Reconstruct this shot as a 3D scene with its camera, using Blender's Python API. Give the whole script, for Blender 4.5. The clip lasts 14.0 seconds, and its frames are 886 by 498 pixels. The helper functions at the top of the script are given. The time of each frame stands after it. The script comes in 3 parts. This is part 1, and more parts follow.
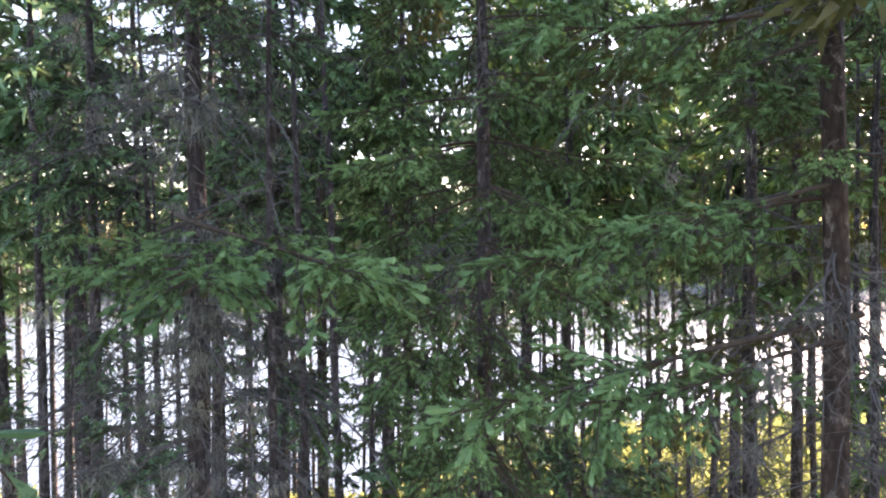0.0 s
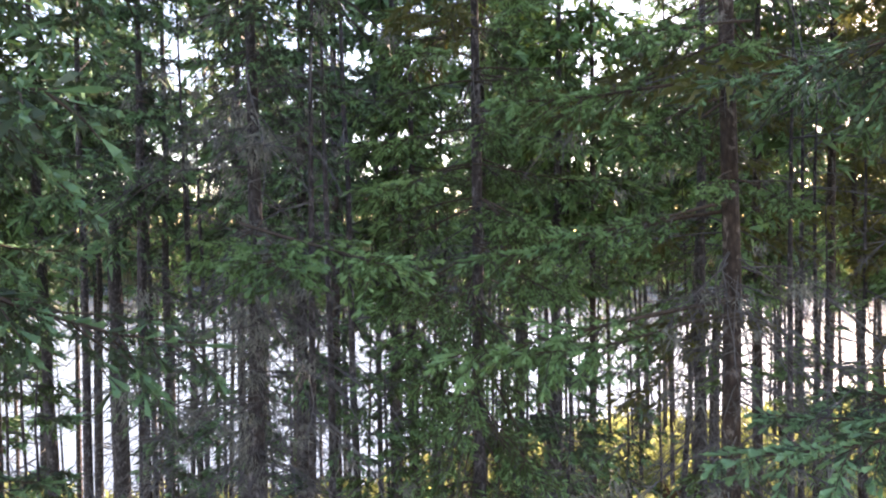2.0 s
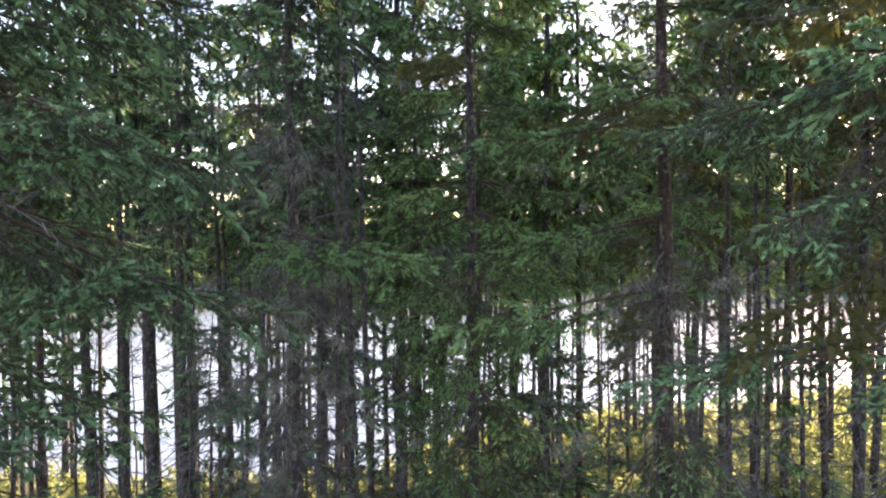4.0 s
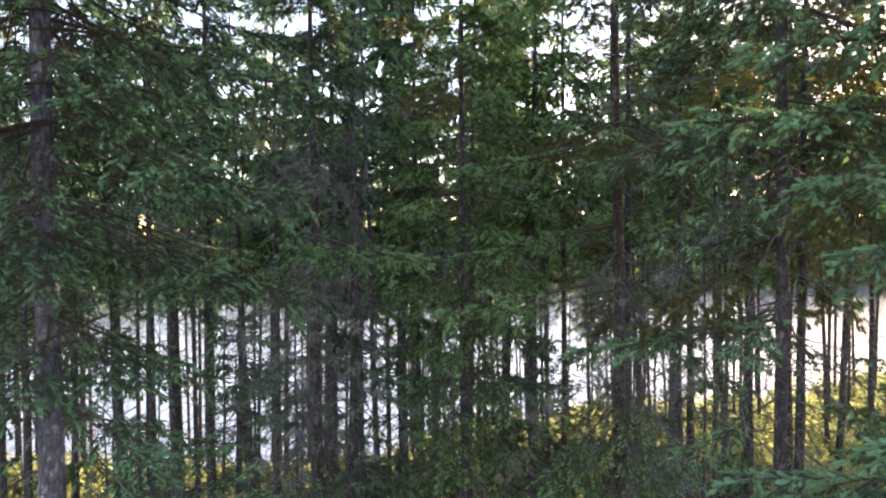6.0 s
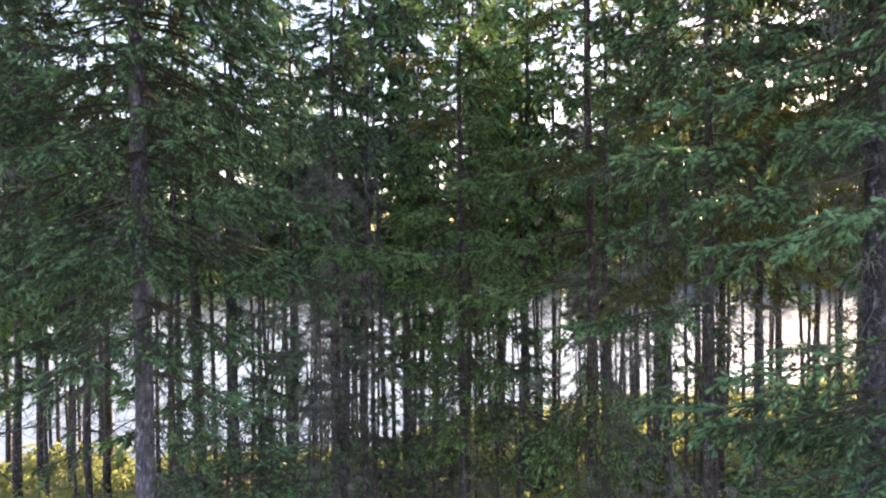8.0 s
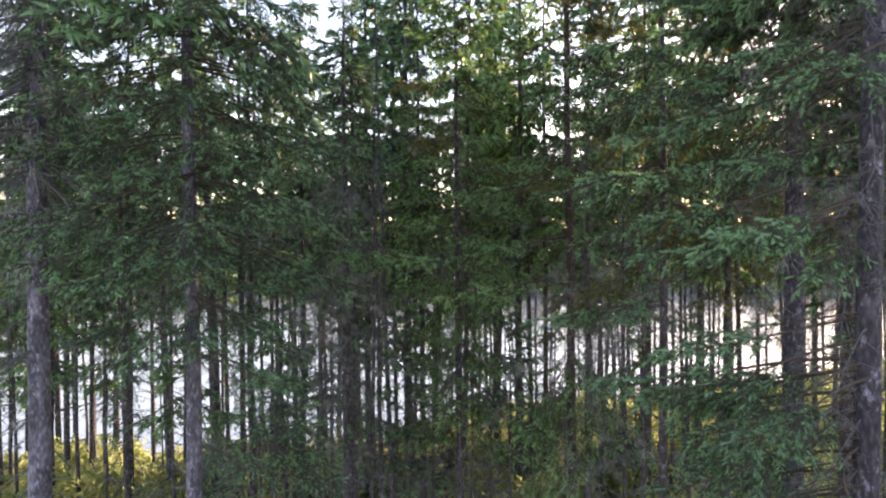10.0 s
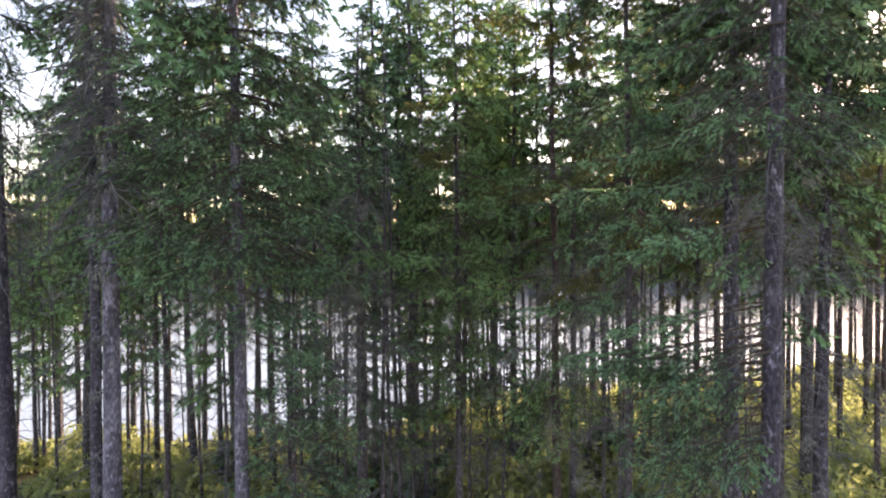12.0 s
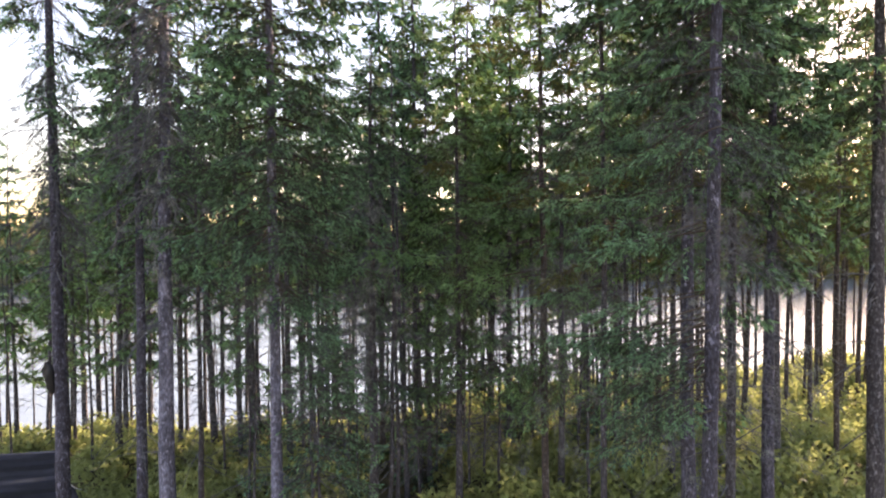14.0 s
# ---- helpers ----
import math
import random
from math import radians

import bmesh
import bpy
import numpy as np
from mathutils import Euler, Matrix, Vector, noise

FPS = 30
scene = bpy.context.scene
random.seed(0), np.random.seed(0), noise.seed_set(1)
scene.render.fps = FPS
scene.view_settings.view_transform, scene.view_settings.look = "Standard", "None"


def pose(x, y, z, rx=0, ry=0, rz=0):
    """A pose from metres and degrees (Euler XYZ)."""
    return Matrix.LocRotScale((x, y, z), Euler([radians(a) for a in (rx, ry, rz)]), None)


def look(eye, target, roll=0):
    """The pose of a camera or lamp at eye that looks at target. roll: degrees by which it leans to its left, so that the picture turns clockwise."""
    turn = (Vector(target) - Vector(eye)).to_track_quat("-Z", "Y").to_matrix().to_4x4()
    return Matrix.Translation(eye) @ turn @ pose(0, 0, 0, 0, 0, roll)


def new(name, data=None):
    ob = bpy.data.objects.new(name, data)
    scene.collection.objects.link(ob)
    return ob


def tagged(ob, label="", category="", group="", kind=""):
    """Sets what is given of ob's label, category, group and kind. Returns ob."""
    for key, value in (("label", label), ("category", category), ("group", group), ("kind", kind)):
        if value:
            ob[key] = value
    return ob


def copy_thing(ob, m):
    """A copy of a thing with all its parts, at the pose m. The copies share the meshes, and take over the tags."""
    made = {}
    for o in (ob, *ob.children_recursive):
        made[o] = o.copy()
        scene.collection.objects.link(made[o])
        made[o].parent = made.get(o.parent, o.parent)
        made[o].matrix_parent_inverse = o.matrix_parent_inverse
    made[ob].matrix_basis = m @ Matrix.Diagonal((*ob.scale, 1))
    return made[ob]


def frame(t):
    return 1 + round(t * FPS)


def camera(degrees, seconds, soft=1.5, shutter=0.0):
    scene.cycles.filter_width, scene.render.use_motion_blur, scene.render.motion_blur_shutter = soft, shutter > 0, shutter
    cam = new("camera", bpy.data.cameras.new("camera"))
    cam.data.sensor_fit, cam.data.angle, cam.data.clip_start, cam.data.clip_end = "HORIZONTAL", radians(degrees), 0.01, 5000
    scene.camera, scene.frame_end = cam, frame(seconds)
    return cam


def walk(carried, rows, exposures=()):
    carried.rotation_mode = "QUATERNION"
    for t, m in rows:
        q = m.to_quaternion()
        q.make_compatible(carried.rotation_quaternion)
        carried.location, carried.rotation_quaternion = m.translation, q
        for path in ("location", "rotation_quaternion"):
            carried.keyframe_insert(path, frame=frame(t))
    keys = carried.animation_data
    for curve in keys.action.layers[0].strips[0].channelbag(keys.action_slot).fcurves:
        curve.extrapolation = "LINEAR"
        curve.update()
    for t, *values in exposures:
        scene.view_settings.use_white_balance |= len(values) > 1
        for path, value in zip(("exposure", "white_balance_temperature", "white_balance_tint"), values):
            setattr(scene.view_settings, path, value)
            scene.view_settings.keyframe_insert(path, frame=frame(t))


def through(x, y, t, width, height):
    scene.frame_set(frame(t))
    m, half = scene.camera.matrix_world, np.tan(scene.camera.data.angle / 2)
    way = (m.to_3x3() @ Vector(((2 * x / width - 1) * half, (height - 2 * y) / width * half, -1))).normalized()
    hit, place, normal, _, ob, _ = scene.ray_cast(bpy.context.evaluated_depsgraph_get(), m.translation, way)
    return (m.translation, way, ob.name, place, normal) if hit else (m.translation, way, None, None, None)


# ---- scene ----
# Camera: a drone that backs away from the wood at a little over half a metre a second.
cam = camera(72.0, 14.0, soft=2.1)
EYE, ROLL = 6.00, 0.4
PATH = [  # seconds, x, y, rise above the first eye, pitch, yaw
    (0.0, 0.000, -0.000, 0.000, -1.700, 0.178),
    (0.5, -0.005, -0.226, 0.007, -1.684, 0.204),
    (1.0, -0.010, -0.484, 0.013, -1.660, 0.220),
    (1.5, -0.007, -0.772, 0.021, -1.615, 0.223),
    (2.0, -0.006, -1.046, 0.025, -1.575, 0.227),
    (2.5, -0.009, -1.327, 0.032, -1.548, 0.230),
    (3.0, -0.012, -1.614, 0.039, -1.542, 0.224),
    (3.5, -0.014, -1.900, 0.047, -1.548, 0.196),
    (4.0, -0.014, -2.183, 0.057, -1.549, 0.151),
    (4.5, -0.011, -2.466, 0.068, -1.547, 0.101),
    (5.0, -0.004, -2.757, 0.079, -1.542, 0.056),
    (5.5, 0.009, -3.059, 0.089, -1.536, 0.024),
    (6.0, 0.018, -3.370, 0.094, -1.520, 0.022),
    (6.5, 0.016, -3.677, 0.101, -1.481, 0.024),
    (7.0, 0.008, -3.981, 0.106, -1.438, 0.009),
    (7.5, -0.001, -4.286, 0.108, -1.400, -0.015),
    (8.0, -0.003, -4.583, 0.113, -1.365, -0.043),
    (8.5, 0.002, -4.866, 0.122, -1.331, -0.052),
    (9.0, 0.009, -5.127, 0.137, -1.303, -0.054),
    (9.5, 0.014, -5.386, 0.155, -1.281, -0.059),
    (10.0, 0.016, -5.661, 0.176, -1.273, -0.075),
    (10.5, 0.011, -5.973, 0.198, -1.292, -0.110),
    (11.0, -0.004, -6.310, 0.218, -1.349, -0.153),
    (11.5, -0.016, -6.661, 0.239, -1.422, -0.194),
    (12.0, -0.038, -7.000, 0.258, -1.494, -0.207),
    (12.5, -0.055, -7.348, 0.276, -1.560, -0.227),
    (13.0, -0.068, -7.687, 0.291, -1.614, -0.259),
    (13.5, -0.089, -8.040, 0.304, -1.653, -0.278),
    (14.0, -0.105, -8.400, 0.316, -1.683, -0.296),
]
walk(cam, [(t, pose(x, y, EYE + up, 90 + pitch, ROLL, yaw)) for t, x, y, up, pitch, yaw in PATH], [(0, 2.84, 7250, 37), (3, 2.64, 7450, 36), (7.5, 2.29, 7500, 33), (10.5, 2.27, 7700, 35), (14, 2.11, 7850, 36)])

# World, sun and exposure: low evening sun over the lake, ahead and to the side of the walk.
SUN_AZ, SUN_EL = radians(41), radians(12.5)
world = bpy.data.worlds.new("evening_sky")
scene.world = world
world.use_nodes = True
wn = world.node_tree.nodes
sky = wn.new("ShaderNodeTexSky")
sky.sky_type, sky.sun_disc = "NISHITA", False
sky.sun_elevation, sky.sun_rotation = SUN_EL, SUN_AZ
sky.air_density, sky.dust_density, sky.ozone_density = 1.0, 0.3, 1.0
wn["Background"].inputs["Strength"].default_value = 0.15
world.node_tree.links.new(sky.outputs[0], wn["Background"].inputs["Color"])
sun = new("sun", bpy.data.lights.new("sun", "SUN"))
sun.data.energy, sun.data.angle, sun.data.color = 5.0, radians(0.6), (1.0, 0.87, 0.66)
sun.matrix_world = look((60 * math.sin(SUN_AZ), 60 * math.cos(SUN_AZ), 60 * math.tan(SUN_EL)), (0, 0, 0))

# ---------------------------------------------------------------- materials


def material(name, rough=0.7):
    m = bpy.data.materials.new(name)
    m.use_nodes = True
    b = m.node_tree.nodes["Principled BSDF"]
    b.inputs["Roughness"].default_value = rough
    return m, m.node_tree.nodes, m.node_tree.links, b


def ramp(nodes, links, fac, stops):
    r = nodes.new("ShaderNodeValToRGB")
    while len(r.color_ramp.elements) < len(stops):
        r.color_ramp.elements.new(0.5)
    for e, (p, c) in zip(r.color_ramp.elements, stops):
        e.position, e.color = p, (*c, 1)
    links.new(fac, r.inputs[0])
    return r.outputs[0]


def noise_tex(nodes, links, scale, detail=4.0, rough=0.6, stretch=None):
    n = nodes.new("ShaderNodeTexNoise")
    n.inputs["Scale"].default_value, n.inputs["Detail"].default_value, n.inputs["Roughness"].default_value = scale, detail, rough
    c = nodes.new("ShaderNodeTexCoord")
    if stretch:
        mp = nodes.new("ShaderNodeMapping")
        mp.inputs["Scale"].default_value = stretch
        links.new(c.outputs["Object"], mp.inputs[0])
        links.new(mp.outputs[0], n.inputs["Vector"])
    else:
        links.new(c.outputs["Object"], n.inputs["Vector"])
    return n.outputs["Fac"]


def mix(nodes, links, fac, a, b, kind="MIX"):
    x = nodes.new("ShaderNodeMix")
    x.data_type, x.blend_type = "RGBA", kind
    for socket, value in ((x.inputs["Factor"], fac), (x.inputs["A"], a), (x.inputs["B"], b)):
        if isinstance(value, (int, float)):
            socket.default_value = value
        elif isinstance(value, tuple):
            socket.default_value = (*value, 1)
        else:
            links.new(value, socket)
    return x.outputs["Result"]


def bump(nodes, links, b, height, strength, distance):
    n = nodes.new("ShaderNodeBump")
    n.inputs["Strength"].default_value, n.inputs["Distance"].default_value = strength, distance
    links.new(height, n.inputs["Height"])
    links.new(n.outputs[0], b.inputs["Normal"])


def leafy(name, dark, light, through, share, patch=1.3, rough=0.55, span=(0.36, 0.96), island=0.2):
    """Needles or leaves: two shades by piece and by patch, and light that comes through them."""
    m, nodes, links, b = material(name, rough)
    geo = nodes.new("ShaderNodeNewGeometry")
    info = nodes.new("ShaderNodeObjectInfo")
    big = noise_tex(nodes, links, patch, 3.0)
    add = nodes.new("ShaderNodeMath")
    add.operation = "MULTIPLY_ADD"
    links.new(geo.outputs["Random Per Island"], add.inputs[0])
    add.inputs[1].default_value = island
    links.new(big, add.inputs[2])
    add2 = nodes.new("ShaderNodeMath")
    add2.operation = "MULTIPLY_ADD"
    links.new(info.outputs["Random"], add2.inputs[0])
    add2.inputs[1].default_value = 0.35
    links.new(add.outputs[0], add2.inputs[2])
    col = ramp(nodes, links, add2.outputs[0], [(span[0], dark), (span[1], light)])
    links.new(col, b.inputs["Base Color"])
    tr = nodes.new("ShaderNodeBsdfTranslucent")
    links.new(mix(nodes, links, 0.5, col, through), tr.inputs["Color"])
    ms = nodes.new("ShaderNodeMixShader")
    ms.inputs[0].default_value = share
    links.new(b.outputs[0], ms.inputs[1])
    links.new(tr.outputs[0], ms.inputs[2])
    links.new(ms.outputs[0], nodes["Material Output"].inputs["Surface"])
    return m


NEEDLE = leafy("spruce_needles", (0.010, 0.024, 0.014), (0.053, 0.104, 0.054), (0.13, 0.18, 0.05), 0.14)
# Pale new growth, also painted on upper shoots as the light they catch.
LIT_TIP = leafy("spruce_lit_new_growth", (0.050, 0.140, 0.078), (0.165, 0.355, 0.185), (0.24, 0.34, 0.08), 0.28)
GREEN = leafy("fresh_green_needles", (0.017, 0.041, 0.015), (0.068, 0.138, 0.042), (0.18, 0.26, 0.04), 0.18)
# The same for the greener kind: new tips plus painted-in light on top.
GREEN_LIT_TIP = leafy("fresh_green_lit_tips", (0.072, 0.190, 0.084), (0.195, 0.390, 0.170), (0.26, 0.38, 0.06), 0.30)
# Olive-gold needle colour that paints in the glow of boughs against the sun.
BACKLIT = leafy("spruce_backlit_needles", (0.028, 0.037, 0.014), (0.090, 0.102, 0.034), (0.27, 0.27, 0.06), 0.34)
# Near black to bright: shade gaps and sun patches painted into the leaf colour.
SUN_PATCHED_SHRUB = leafy("sun_patched_shrub_leaves", (0.016, 0.034, 0.012), (0.250, 0.300, 0.105), (0.54, 0.59, 0.22), 0.42, 0.9, 0.65, (0.66, 1.02), 0.5)
LICHEN = leafy("hanging_lichen", (0.085, 0.100, 0.096), (0.240, 0.262, 0.242), (0.20, 0.22, 0.18), 0.15)


def bark(name, dark, mid, light, flake):
    m, nodes, links, b = material(name, 0.92)
    fine = noise_tex(nodes, links, 38, 6.0, 0.65, (1, 1, 0.32))
    big = noise_tex(nodes, links, 5, 4.0, 0.6, (1, 1, 0.45))
    v = nodes.new("ShaderNodeTexVoronoi")
    v.inputs["Scale"].default_value = 34
    c = nodes.new("ShaderNodeTexCoord")
    mp = nodes.new("ShaderNodeMapping")
    mp.inputs["Scale"].default_value = (1, 1, 0.42)
    links.new(c.outputs["Object"], mp.inputs[0])
    links.new(mp.outputs[0], v.inputs["Vector"])
    base = ramp(nodes, links, fine, [(0.3, dark), (0.7, mid)])
    patch = ramp(nodes, links, big, [(flake, (0, 0, 0)), (flake + 0.12, (1, 1, 1))])
    col = mix(nodes, links, patch, base, mix(nodes, links, fine, mid, light))
    spots = ramp(nodes, links, noise_tex(nodes, links, 17, 3.0, 0.7, (1, 1, 0.6)), [(0.56, (0, 0, 0)), (0.63, (1, 1, 1))])
    col = mix(nodes, links, spots, col, tuple(1.15 * c for c in light))
    links.new(mix(nodes, links, 0.75, col, ramp(nodes, links, v.outputs["Distance"], [(0.1, (1.25, 1.25, 1.25)), (0.7, (0.35, 0.33, 0.32))]), "MULTIPLY"), b.inputs["Base Color"])
    bump(nodes, links, b, v.outputs["Distance"], 0.9, -0.012)
    return m


BARK_GREY = bark("grey_flaking_bark", (0.030, 0.029, 0.041), (0.084, 0.082, 0.115), (0.195, 0.195, 0.265), 0.56)
BARK_PALE = bark("pale_grey_bark", (0.056, 0.056, 0.078), (0.150, 0.152, 0.210), (0.270, 0.275, 0.365), 0.48)
BARK_DARK = bark("dark_bark", (0.034, 0.031, 0.036), (0.094, 0.087, 0.098), (0.20, 0.198, 0.215), 0.60)
BARK_RED = bark("reddish_bark", (0.034, 0.026, 0.025), (0.092, 0.070, 0.064), (0.19, 0.170, 0.160), 0.60)


def plain(name, dark, light, scale, rough, depth=0.0):
    m, nodes, links, b = material(name, rough)
    n = noise_tex(nodes, links, scale, 6.0, 0.65)
    links.new(ramp(nodes, links, n, [(0.3, dark), (0.7, light)]), b.inputs["Base Color"])
    if depth:
        bump(nodes, links, b, n, 0.8, depth)
    return m


TWIG = plain("live_twig_bark", (0.035, 0.026, 0.020), (0.09, 0.07, 0.055), 30, 0.9)
DEAD = plain("dead_grey_twig", (0.032, 0.033, 0.036), (0.160, 0.167, 0.176), 9, 0.95)
MOSS = plain("moss_and_litter", (0.026, 0.030, 0.011), (0.115, 0.092, 0.036), 1.6, 1.0, 0.05)
# Pale base and strong translucency paint haze and backlight onto the far wood.
FAR_HAZED = leafy("far_wood_hazed_needles", (0.070, 0.085, 0.045), (0.17, 0.175, 0.085), (0.58, 0.54, 0.32), 0.75, 0.25)
ROOT = plain("earthy_root_wood", (0.040, 0.020, 0.012), (0.150, 0.075, 0.042), 7, 0.95, 0.03)
TARP = plain("dark_blue_tarpaulin", (0.018, 0.022, 0.040), (0.040, 0.048, 0.078), 5, 0.38, 0.01)
ROPE = plain("pale_rope", (0.42, 0.42, 0.44), (0.62, 0.62, 0.62), 60, 0.8)
BAG = plain("black_nylon", (0.004, 0.004, 0.005), (0.010, 0.010, 0.012), 40, 0.6, 0.002)
STRIP = plain("white_reflective_tape", (0.75, 0.76, 0.78), (0.85, 0.86, 0.88), 50, 0.35)

water_m, nodes, links, b = material("lake_water", 0.10)
b.inputs["Base Color"].default_value = (0.20, 0.235, 0.25, 1)
b.inputs["IOR"].default_value = 1.8
b.inputs["Specular IOR Level"].default_value = 1.0
bump(nodes, links, b, noise_tex(nodes, links, 3.2, 4.0, 0.6, (0.6, 1.4, 1)), 0.36, 0.05)

# ---------------------------------------------------------------- helpers for meshes


def mesh_of(name, verts, faces, mats, index=None, smooth=False):
    """One mesh from numpy arrays; faces is an (n, 3) or (n, 4) array."""
    me = bpy.data.meshes.new(name)
    n, k = faces.shape
    me.vertices.add(len(verts))
    me.vertices.foreach_set("co", np.ascontiguousarray(verts, dtype=np.float32).ravel())
    me.loops.add(n * k)
    me.loops.foreach_set("vertex_index", np.ascontiguousarray(faces, dtype=np.int32).ravel())
    me.polygons.add(n)
    me.polygons.foreach_set("loop_start", np.arange(0, n * k, k, dtype=np.int32))
    for m in mats:
        me.materials.append(m)
    if index is not None:
        me.polygons.foreach_set("material_index", np.ascontiguousarray(index, dtype=np.int32))
    me.polygons.foreach_set("use_smooth", np.full(n, smooth, dtype=bool))
    me.update(calc_edges=True)
    return me


def piece(name, me, parent, label="", at=None):
    ob = new(name, me)
    ob.parent = parent
    if at is not None:
        ob.matrix_basis = at
    return tagged(ob, label)


def unit(v):
    return v / (np.linalg.norm(v, axis=-1, keepdims=True) + 1e-9)


class Soup:
    """Triangles gathered piece by piece."""

    def __init__(self):
        self.v, self.f, self.i, self.n = [], [], [], 0

    def add(self, v, f, i):
        self.v.append(v), self.f.append(f + self.n), self.i.append(np.full(len(f), i) if np.isscalar(i) else i)
        self.n += len(v)

    def arrays(self):
        return np.concatenate(self.v), np.concatenate(self.f), np.concatenate(self.i)


def tube(points, radii, sides):
    """A tube through the points, as triangles; its end is a point when the last radius is 0."""
    points, radii = np.asarray(points, float), np.asarray(radii, float)
    d = unit(np.gradient(points, axis=0))
    ref = np.array([0.0, 0.0, 1.0]) if abs(d[0][2]) < 0.9 else np.array([1.0, 0.0, 0.0])
    a = unit(np.cross(d, ref))
    c = np.cross(d, a)
    t = np.linspace(0, 2 * np.pi, sides, endpoint=False)
    ring = np.cos(t)[None, :, None] * a[:, None] + np.sin(t)[None, :, None] * c[:, None]
    v = (points[:, None] + ring * radii[:, None, None]).reshape(-1, 3)
    f = []
    for k in range(len(points) - 1):
        for j in range(sides):
            p, q = k * sides + j, k * sides + (j + 1) % sides
            f += [(p, q, q + sides), (p, q + sides, p + sides)]
    return v, np.array(f)


def spikes(base, way, length, width, rng):
    """Single-triangle needles: at each base, along each way."""
    n = len(base)
    side = unit(np.cross(way, rng.normal(size=(n, 3)))) * (width / 2 * np.ones(n))[:, None]
    v = np.stack([base - side, base + side, base + way * (length * np.ones(n))[:, None]], 1).reshape(-1, 3)
    return v, np.arange(3 * n).reshape(-1, 3)


# ---------------------------------------------------------------- spruce boughs


def bough(seed, length, detail):
    """A spruce bough along +x: a drooping stem, bare and twiggy near the trunk, then side twigs that arch over like a roof,
    set with blunt needle-covered shoots. detail: 3 for the long boughs that reach towards the walk, 2 close by, 1 in the middle distance, 0 far."""
    full, detail = detail == 3, min(detail, 2)
    rng = np.random.default_rng(seed)
    out = Soup()

    def stem(s):
        s = np.asarray(s, float)
        return np.stack([length * s, 0.05 * length * (np.sin(2.2 * s + seed) + 0.45 * np.sin(7 * s + 2 * seed)), length * ((-0.15 if full else -0.28) * s ** 1.6 + (0.07 if full else 0.16) * s ** 4)], -1)

    s = np.linspace(0, 1, 7 if detail else 4)
    out.add(*tube(stem(s), 0.0070 * length * (1.02 - s) ** 0.8 + 0.0015, 4 if detail else 3), 1)
    bare = 0.46 if full else 0.40 if detail == 2 else 0.22 if detail == 1 else 0.14
    step = (0.042, 0.095, 0.19)[2 - detail] * (0.7 + 0.3 * length)
    gap = (0.026, 0.085, 0.16)[2 - detail]
    if full:
        step, gap = 0.034, 0.020
    shoots, ends, tip = [], [], []
    k, side = bare * length, 1
    while k < length * 0.98:
        u = k / length
        p = stem(u)
        tangent = unit(stem(min(u + 0.02, 1.02)) - p)
        reach = (0.10 + 0.40 * length * (1 - u) ** 0.7 * min(1, (u - bare) * 5 + 0.45) * (0.80 if full else 1.0)) * rng.uniform(0.40, 1.20)
        angle = radians(rng.uniform(26, 60))
        way = unit(tangent * math.cos(angle) + np.array([0, side, 0]) * math.sin(angle) + np.array([0, 0, rng.uniform(-0.5, 0.35)]))
        hang = rng.uniform(0.3, 0.9) * (0.7 if full else 1.0)

        def twig(q):
            return p + way * reach * q + np.array([0, 0, -hang * reach * q * q * 0.5])

        if detail:
            q = np.linspace(0, 1, 3)
            out.add(*tube(np.array([twig(x) for x in q]), np.array([0.0040, 0.003, 0.0012]), 3), 1)
        m = (0.34 if detail == 2 else 0.1) * reach
        flip = 1
        while m < reach:
            q = m / reach
            low = rng.uniform(-1.1, -0.35) if rng.random() < 0.35 else rng.uniform(-0.45, 0.25)
            q0 = twig(q)
            along = unit(twig(q + 0.05) - q0)
            across = unit(np.cross(along, [0, 0, 1])) * flip
            w = unit(along * rng.uniform(0.6, 1.0) + across * rng.uniform(0.35, 0.85) + np.array([0, 0, low]) + 0.10 * rng.normal(size=3))
            long = rng.uniform(0.055, 0.105) * (0.62 if full else 0.76 if detail == 2 else 1.5 if detail == 1 else 2.5)
            # upper outer shoots take the pale colour: lit tops painted over dark undersides
            shoots.append(q0), ends.append(q0 + w * long), tip.append(q > (0.3 if full else 0.5) and low > (-0.45 if full else -0.2) and rng.random() < 0.85)
            m += gap * rng.uniform(0.6, 1.3)
            flip = -flip
        q0 = twig(0.9)
        shoots.append(q0), ends.append(q0 + unit(twig(1.0) - q0) * (0.065 if detail == 2 else 0.09 if detail else 0.24)), tip.append(True)
        if detail == 2:
            # a short shoot on the upper side of the stem
            w = unit(tangent + np.array([0, rng.uniform(-0.8, 0.8), rng.uniform(0.1, 0.7)]))
            shoots.append(p), ends.append(p + w * rng.uniform(0.04, 0.075)), tip.append(rng.random() < 0.6)
        k += step * rng.uniform(0.6, 1.4)
        side = -side if rng.random() < 0.8 else side
    q0 = stem(0.95)
    shoots.append(q0), ends.append(stem(1.0) + unit(stem(1.0) - q0) * 0.07), tip.append(True)
    a, e, tip = np.array(shoots), np.array(ends), np.array(tip)
    n = len(a)
    d = unit(e - a)
    r1 = unit(np.cross(d, rng.normal(size=(n, 3))))
    r2 = np.cross(d, r1)
    long = np.linalg.norm(e - a, axis=1)
    shade = np.where(tip, 2, 0)
    turn = rng.uniform(0, 2 * np.pi, n)

    def around(phi):
        return np.cos(phi)[:, None] * r1 + np.sin(phi)[:, None] * r2

    def tri(p, q, w):
        out.add(np.stack([p, q, w], 1).reshape(-1, 3), np.arange(3 * n).reshape(-1, 3), shade)

